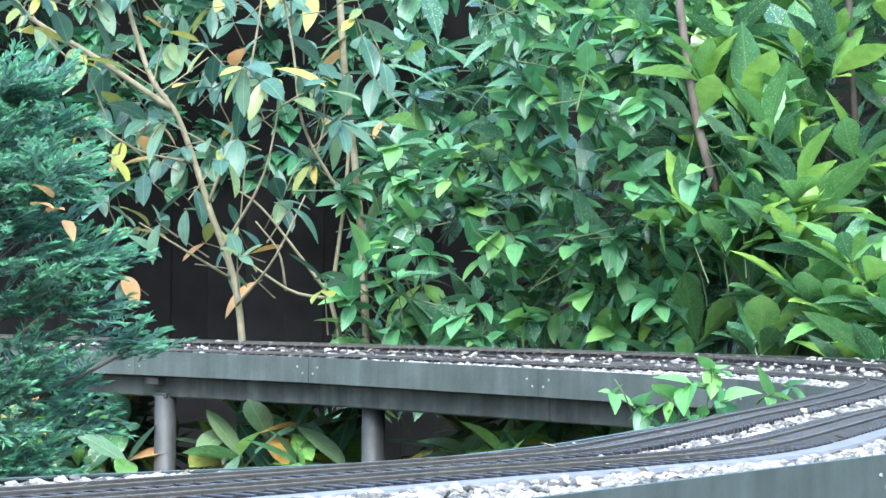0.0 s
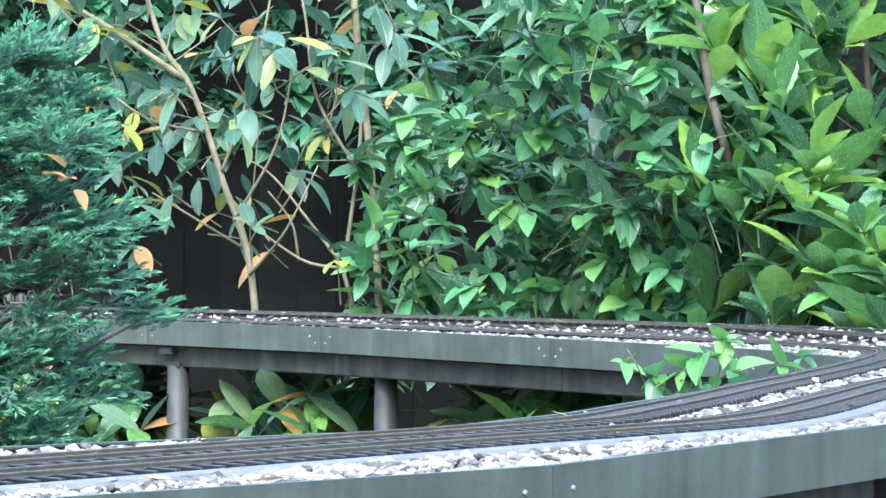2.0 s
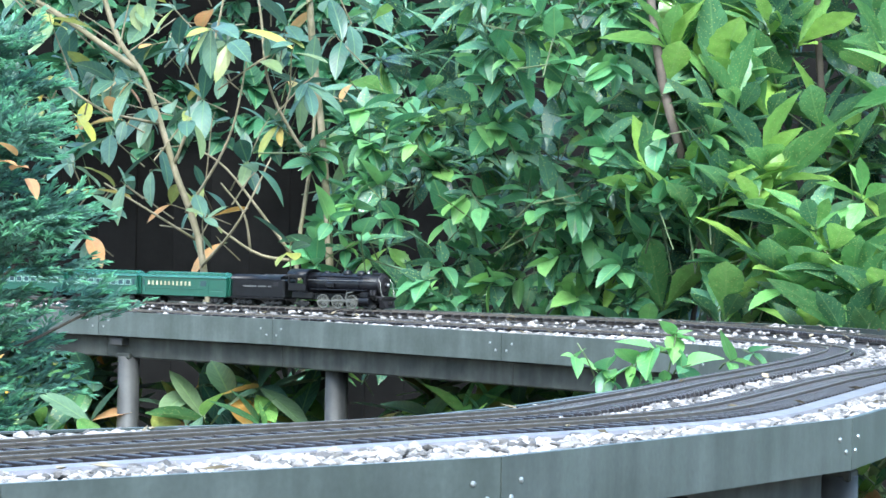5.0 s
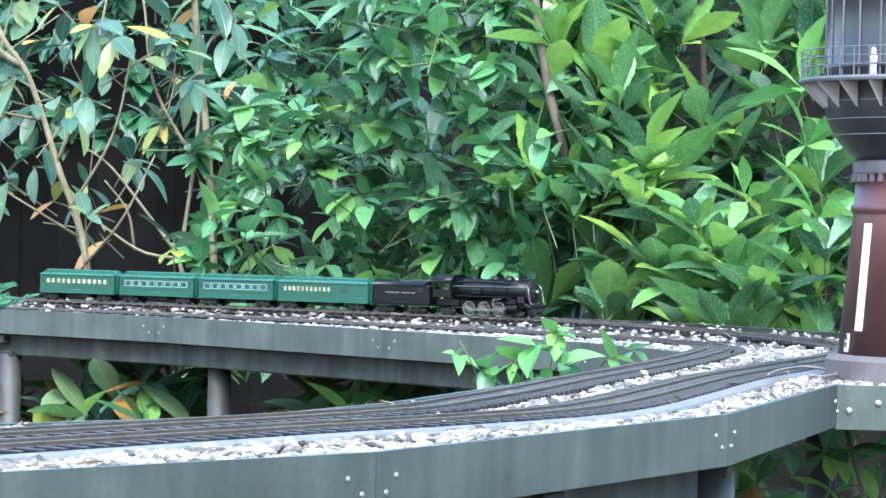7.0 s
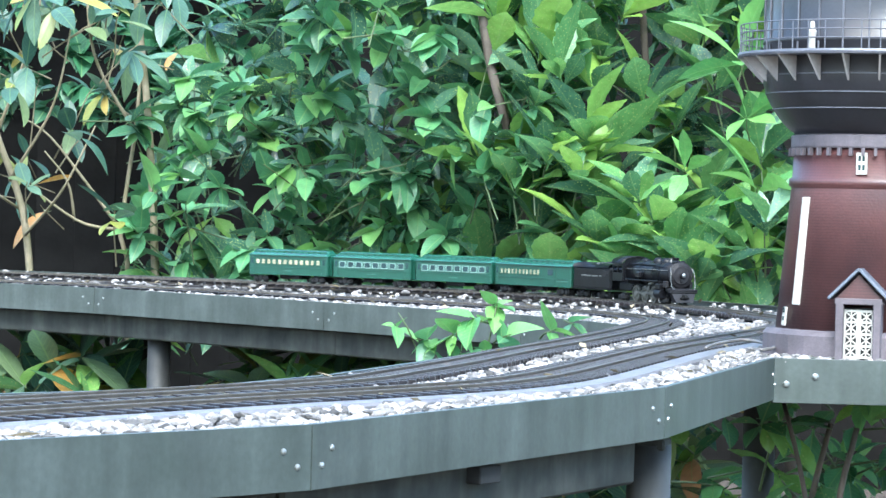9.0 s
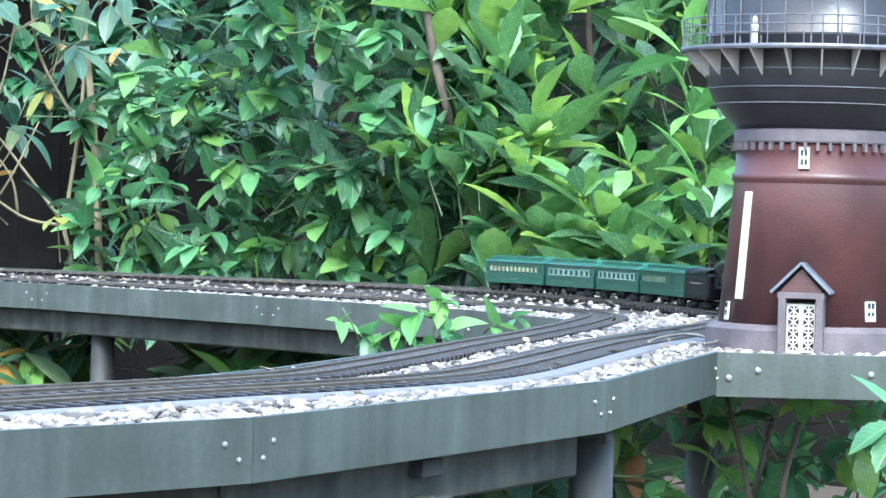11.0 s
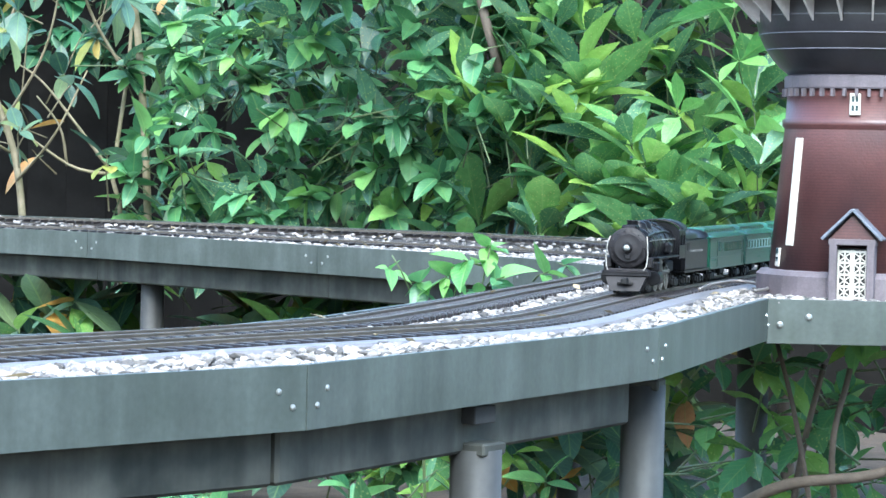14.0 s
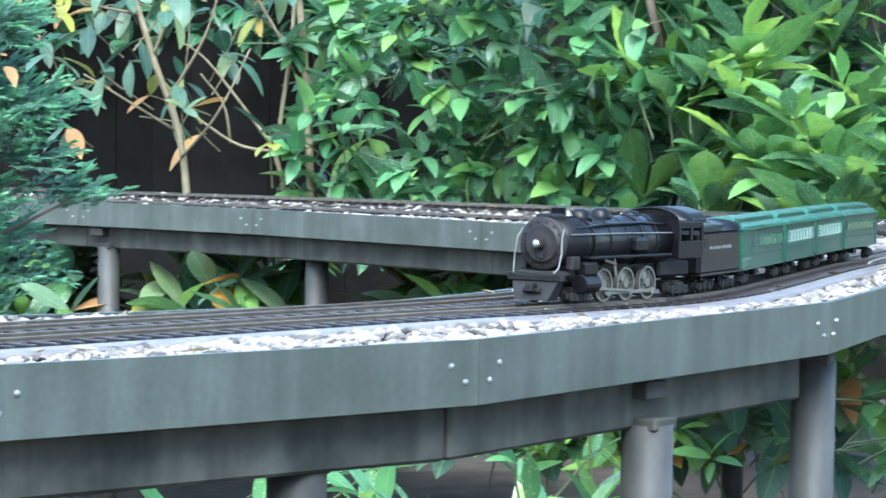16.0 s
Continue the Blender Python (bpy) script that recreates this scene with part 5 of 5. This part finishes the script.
# shoot that leans over the inner edge of the trough
sp = []
for q in ((-0.070, 2.25, 0.690), (-0.040, 2.25, 0.668), (0.045, 2.25, 0.705), (0.026, 2.25, 0.640), (0.085, 2.26, 0.728), (0.065, 2.25, 0.655), (0.02, 2.25, 0.675), (0.11, 2.25, 0.680), (0.185, 2.27, 0.690), (-0.005, 2.25, 0.640), (0.09, 2.25, 0.640), (0.21, 2.28, 0.695)):
    sp.append((q, (rr.uniform(-0.9, 0.9), -0.7, rr.uniform(-0.1, 0.4))))
shrub("dogwood_shoot", "bright green young shoots leaning over the trough edge", "shrub", [M_DOGWOOD], M_YOUNG, variants("heart", False, 0.058, 0.034, R0), sp, (3, 4), 0.35, 92,
      [([(0.0, 2.3, 0.2), (-0.01, 2.26, 0.5), (0.03, 2.25, 0.70)], 0.003, 0.0015), ([(0.0, 2.3, 0.4), (0.06, 2.26, 0.6), (0.09, 2.26, 0.74)], 0.0025, 0.0012), ([(-0.01, 2.28, 0.55), (-0.04, 2.26, 0.66), (-0.067, 2.25, 0.71)], 0.002, 0.001)], 2, stem_mat=M_STEM, twig=(0.03, 0.06))
# shrub below the tower shelf
low = []
for _ in range(80):
    x = rr.uniform(0.42, 1.1)
    low.append(((x, 2.0 + rr.uniform(0, 0.6), rr.uniform(0.34, 0.62)), (rr.uniform(-0.8, 0.8), -0.7 + rr.uniform(-0.4, 0.3), rr.uniform(0.0, 0.8))))
for p in ((0.66, 1.72, 0.60), (0.62, 1.73, 0.63), (0.70, 1.73, 0.58), (0.67, 1.74, 0.55), (0.72, 1.74, 0.62)):
    low.append((p, (rr.uniform(-0.5, 0.5), -0.6, 0.4)))
shrub("laurel_shoots", "bright green serrated leaves below the tower shelf", "shrub", [M_AUCUBA, M_DOGWOOD], M_DOGWOOD, variants("broad", True, 0.075, 0.036, R0), low, (4, 6), 0.4, 102,
      [([(0.50, 2.1, 0), (0.52, 2.05, 0.4), (0.56, 2.05, 0.6)], 0.008, 0.004), ([(0.36, 1.95, 0.36), (0.46, 1.9, 0.44), (0.60, 1.88, 0.47), (0.75, 1.9, 0.56)], 0.009, 0.006), ([(0.62, 2.0, 0.1), (0.53, 1.9, 0.45), (0.55, 1.9, 0.6)], 0.006, 0.004), ([(0.55, 1.95, 0.2), (0.49, 1.92, 0.5), (0.46, 1.95, 0.64)], 0.005, 0.003)], 3)


bl = [((0.66, 3.95, 1.24), (-0.3, -0.5, 0.8)), ((0.68, 3.95, 1.10), (-0.2, -0.6, 0.6)), ((0.70, 3.9, 0.94), (-0.1, -0.6, 0.5)), ((0.54, 3.95, 0.98), (-0.5, -0.5, 0.5)), ((0.60, 3.95, 0.80), (-0.3, -0.6, 0.5)), ((0.50, 3.95, 0.86), (0.3, -0.6, 0.5)), ((0.40, 3.95, 0.78), (0.1, -0.6, 0.6))]
shrub("laurel_shoots", "large pale green young shoots behind the water tower", "shrub", [M_YOUNG], M_YOUNG, variants("broad", True, 0.165, 0.066, R0), [((x, y * 1.7 / 2.047, z), d) for (x, y, z), d in bl], (4, 6), 0.1, 112, [], 1)


def conifer():
    """Soft dwarf conifer: tufts of flat sprays made of many small scales."""
    ob = thing("dwarf_conifer", "dense blue-green dwarf conifer with soft feathery sprays", "conifer")
    rng = random.Random(12)
    cx, cy = -1.13, 4.42
    part("trunk", limb([(cx + 0.05, cy, 0), (cx + 0.04, cy, 0.5), (cx, cy, 1.25)], 0.02, 0.006), M_BARK, ob)
    spray = Foliage([M_CONIFER, M_CONIFER_TIP])
    scale = leaf_arrays(0.015, 0.0042, 0.2, 0.1, "long", False, 2)
    for k in range(230):
        layer = rng.randrange(10)
        z = 0.56 + 0.062 * layer + rng.uniform(-0.012, 0.012)
        reach = (0.385 - 0.75 * abs(z - 0.80) ** 1.5) * rng.uniform(0.66, 1.0) * (1.06 if layer % 2 else 0.9)
        a = rng.uniform(-math.pi * 0.95, 0.35)
        tip = Vector((cx + reach * math.cos(a), cy + reach * math.sin(a) * 0.8, z))
        out = Vector((math.cos(a), math.sin(a), 0))
        if k % 3 == 0:
            part("branch", limb([(cx, cy, z - 0.12), (cx + reach * 0.5 * math.cos(a), cy + reach * 0.4 * math.sin(a), z - 0.07), tip - out * 0.05], 0.005, 0.0018), M_BARK, ob)
        for f in range(rng.randint(6, 9)):
            d = (out + Vector((rng.uniform(-0.8, 0.8), rng.uniform(-0.8, 0.8), rng.uniform(-0.30, 0.75)))).normalized()
            side = d.cross(UP).normalized()
            start = tip - out * 0.06 + Vector((rng.uniform(-0.035, 0.035), rng.uniform(-0.035, 0.035), rng.uniform(-0.018, 0.018)))
            l = rng.uniform(0.05, 0.10)
            for i in range(14):
                u = i / 14
                p = start + d * l * u + UP * 0.010 * u
                for s in (-1, 1):
                    w = (d * 0.9 + side * s * rng.uniform(0.4, 0.9) + UP * rng.uniform(-0.05, 0.35)).normalized()
                    for j in range(2):
                        spray.add(scale, aim(p + w * 0.010 * j * (1.2 - u), w + Vector((rng.uniform(-0.3, 0.3), rng.uniform(-0.3, 0.3), rng.uniform(-0.2, 0.3))), rng.uniform(-1, 1), rng.uniform(0.8, 1.3)), 1 if u > 0.72 else 0)
    spray.done("needle_sprays", ob)
    dry = leaf_mesh("dry_leaf", M_DEAD, length=0.05, width=0.02, fold=0.3, curl=0.3, shape="oval", serrate=False)
    for x, y, z in ((-0.86, 4.12, 0.95), (-0.85, 4.11, 0.97), (-0.88, 4.10, 0.96), (-0.84, 4.14, 0.94)):
        d = new("dry_leaf", dry)
        d.parent = ob
        d.matrix_basis = aim((x, y, z), (rng.uniform(-1, 1), -0.5, rng.uniform(-0.3, 0.5)))


conifer()


def motions():
    def ride(ob, behind, half):
        rows = []
        for k in range(65):
            t = k * 0.25
            s = run_at(t) - behind
            a, _ = along(TRACK_OUTER, s - half)
            b, _ = along(TRACK_OUTER, s + half)
            d = b - a
            c = (a + b) / 2
            rows.append((t, Matrix.Translation((c.x, c.y, ZR + 0.0003)) @ Matrix.Rotation(math.atan2(d.y, d.x), 4, 'Z')))
        walk(ob, rows)
    ride(LOCO, 0.0, 0.06)
    ride(TENDER, 0.222, 0.042)
    for ob, behind, length in CARS:
        ride(ob, behind, length / 2 - 0.03)
    times = [k / 15 for k in range(241)]
    angles = [(run_at(t) - run_at(0)) / 0.0152 for t in times]
    for w, x, s in DRIVERS:
        walk(w, [(t, Matrix.Translation((x, s * 0.0185, 0.0152)) @ Matrix.Rotation(a, 4, 'Y')) for t, a in zip(times, angles)])
    for r, s in RODS:
        walk(r, [(t, Matrix.Translation((0.0085 * math.sin(a), s * 0.0222, 0.0152 + 0.0085 * math.cos(a)))) for t, a in zip(times, angles)])


motions()
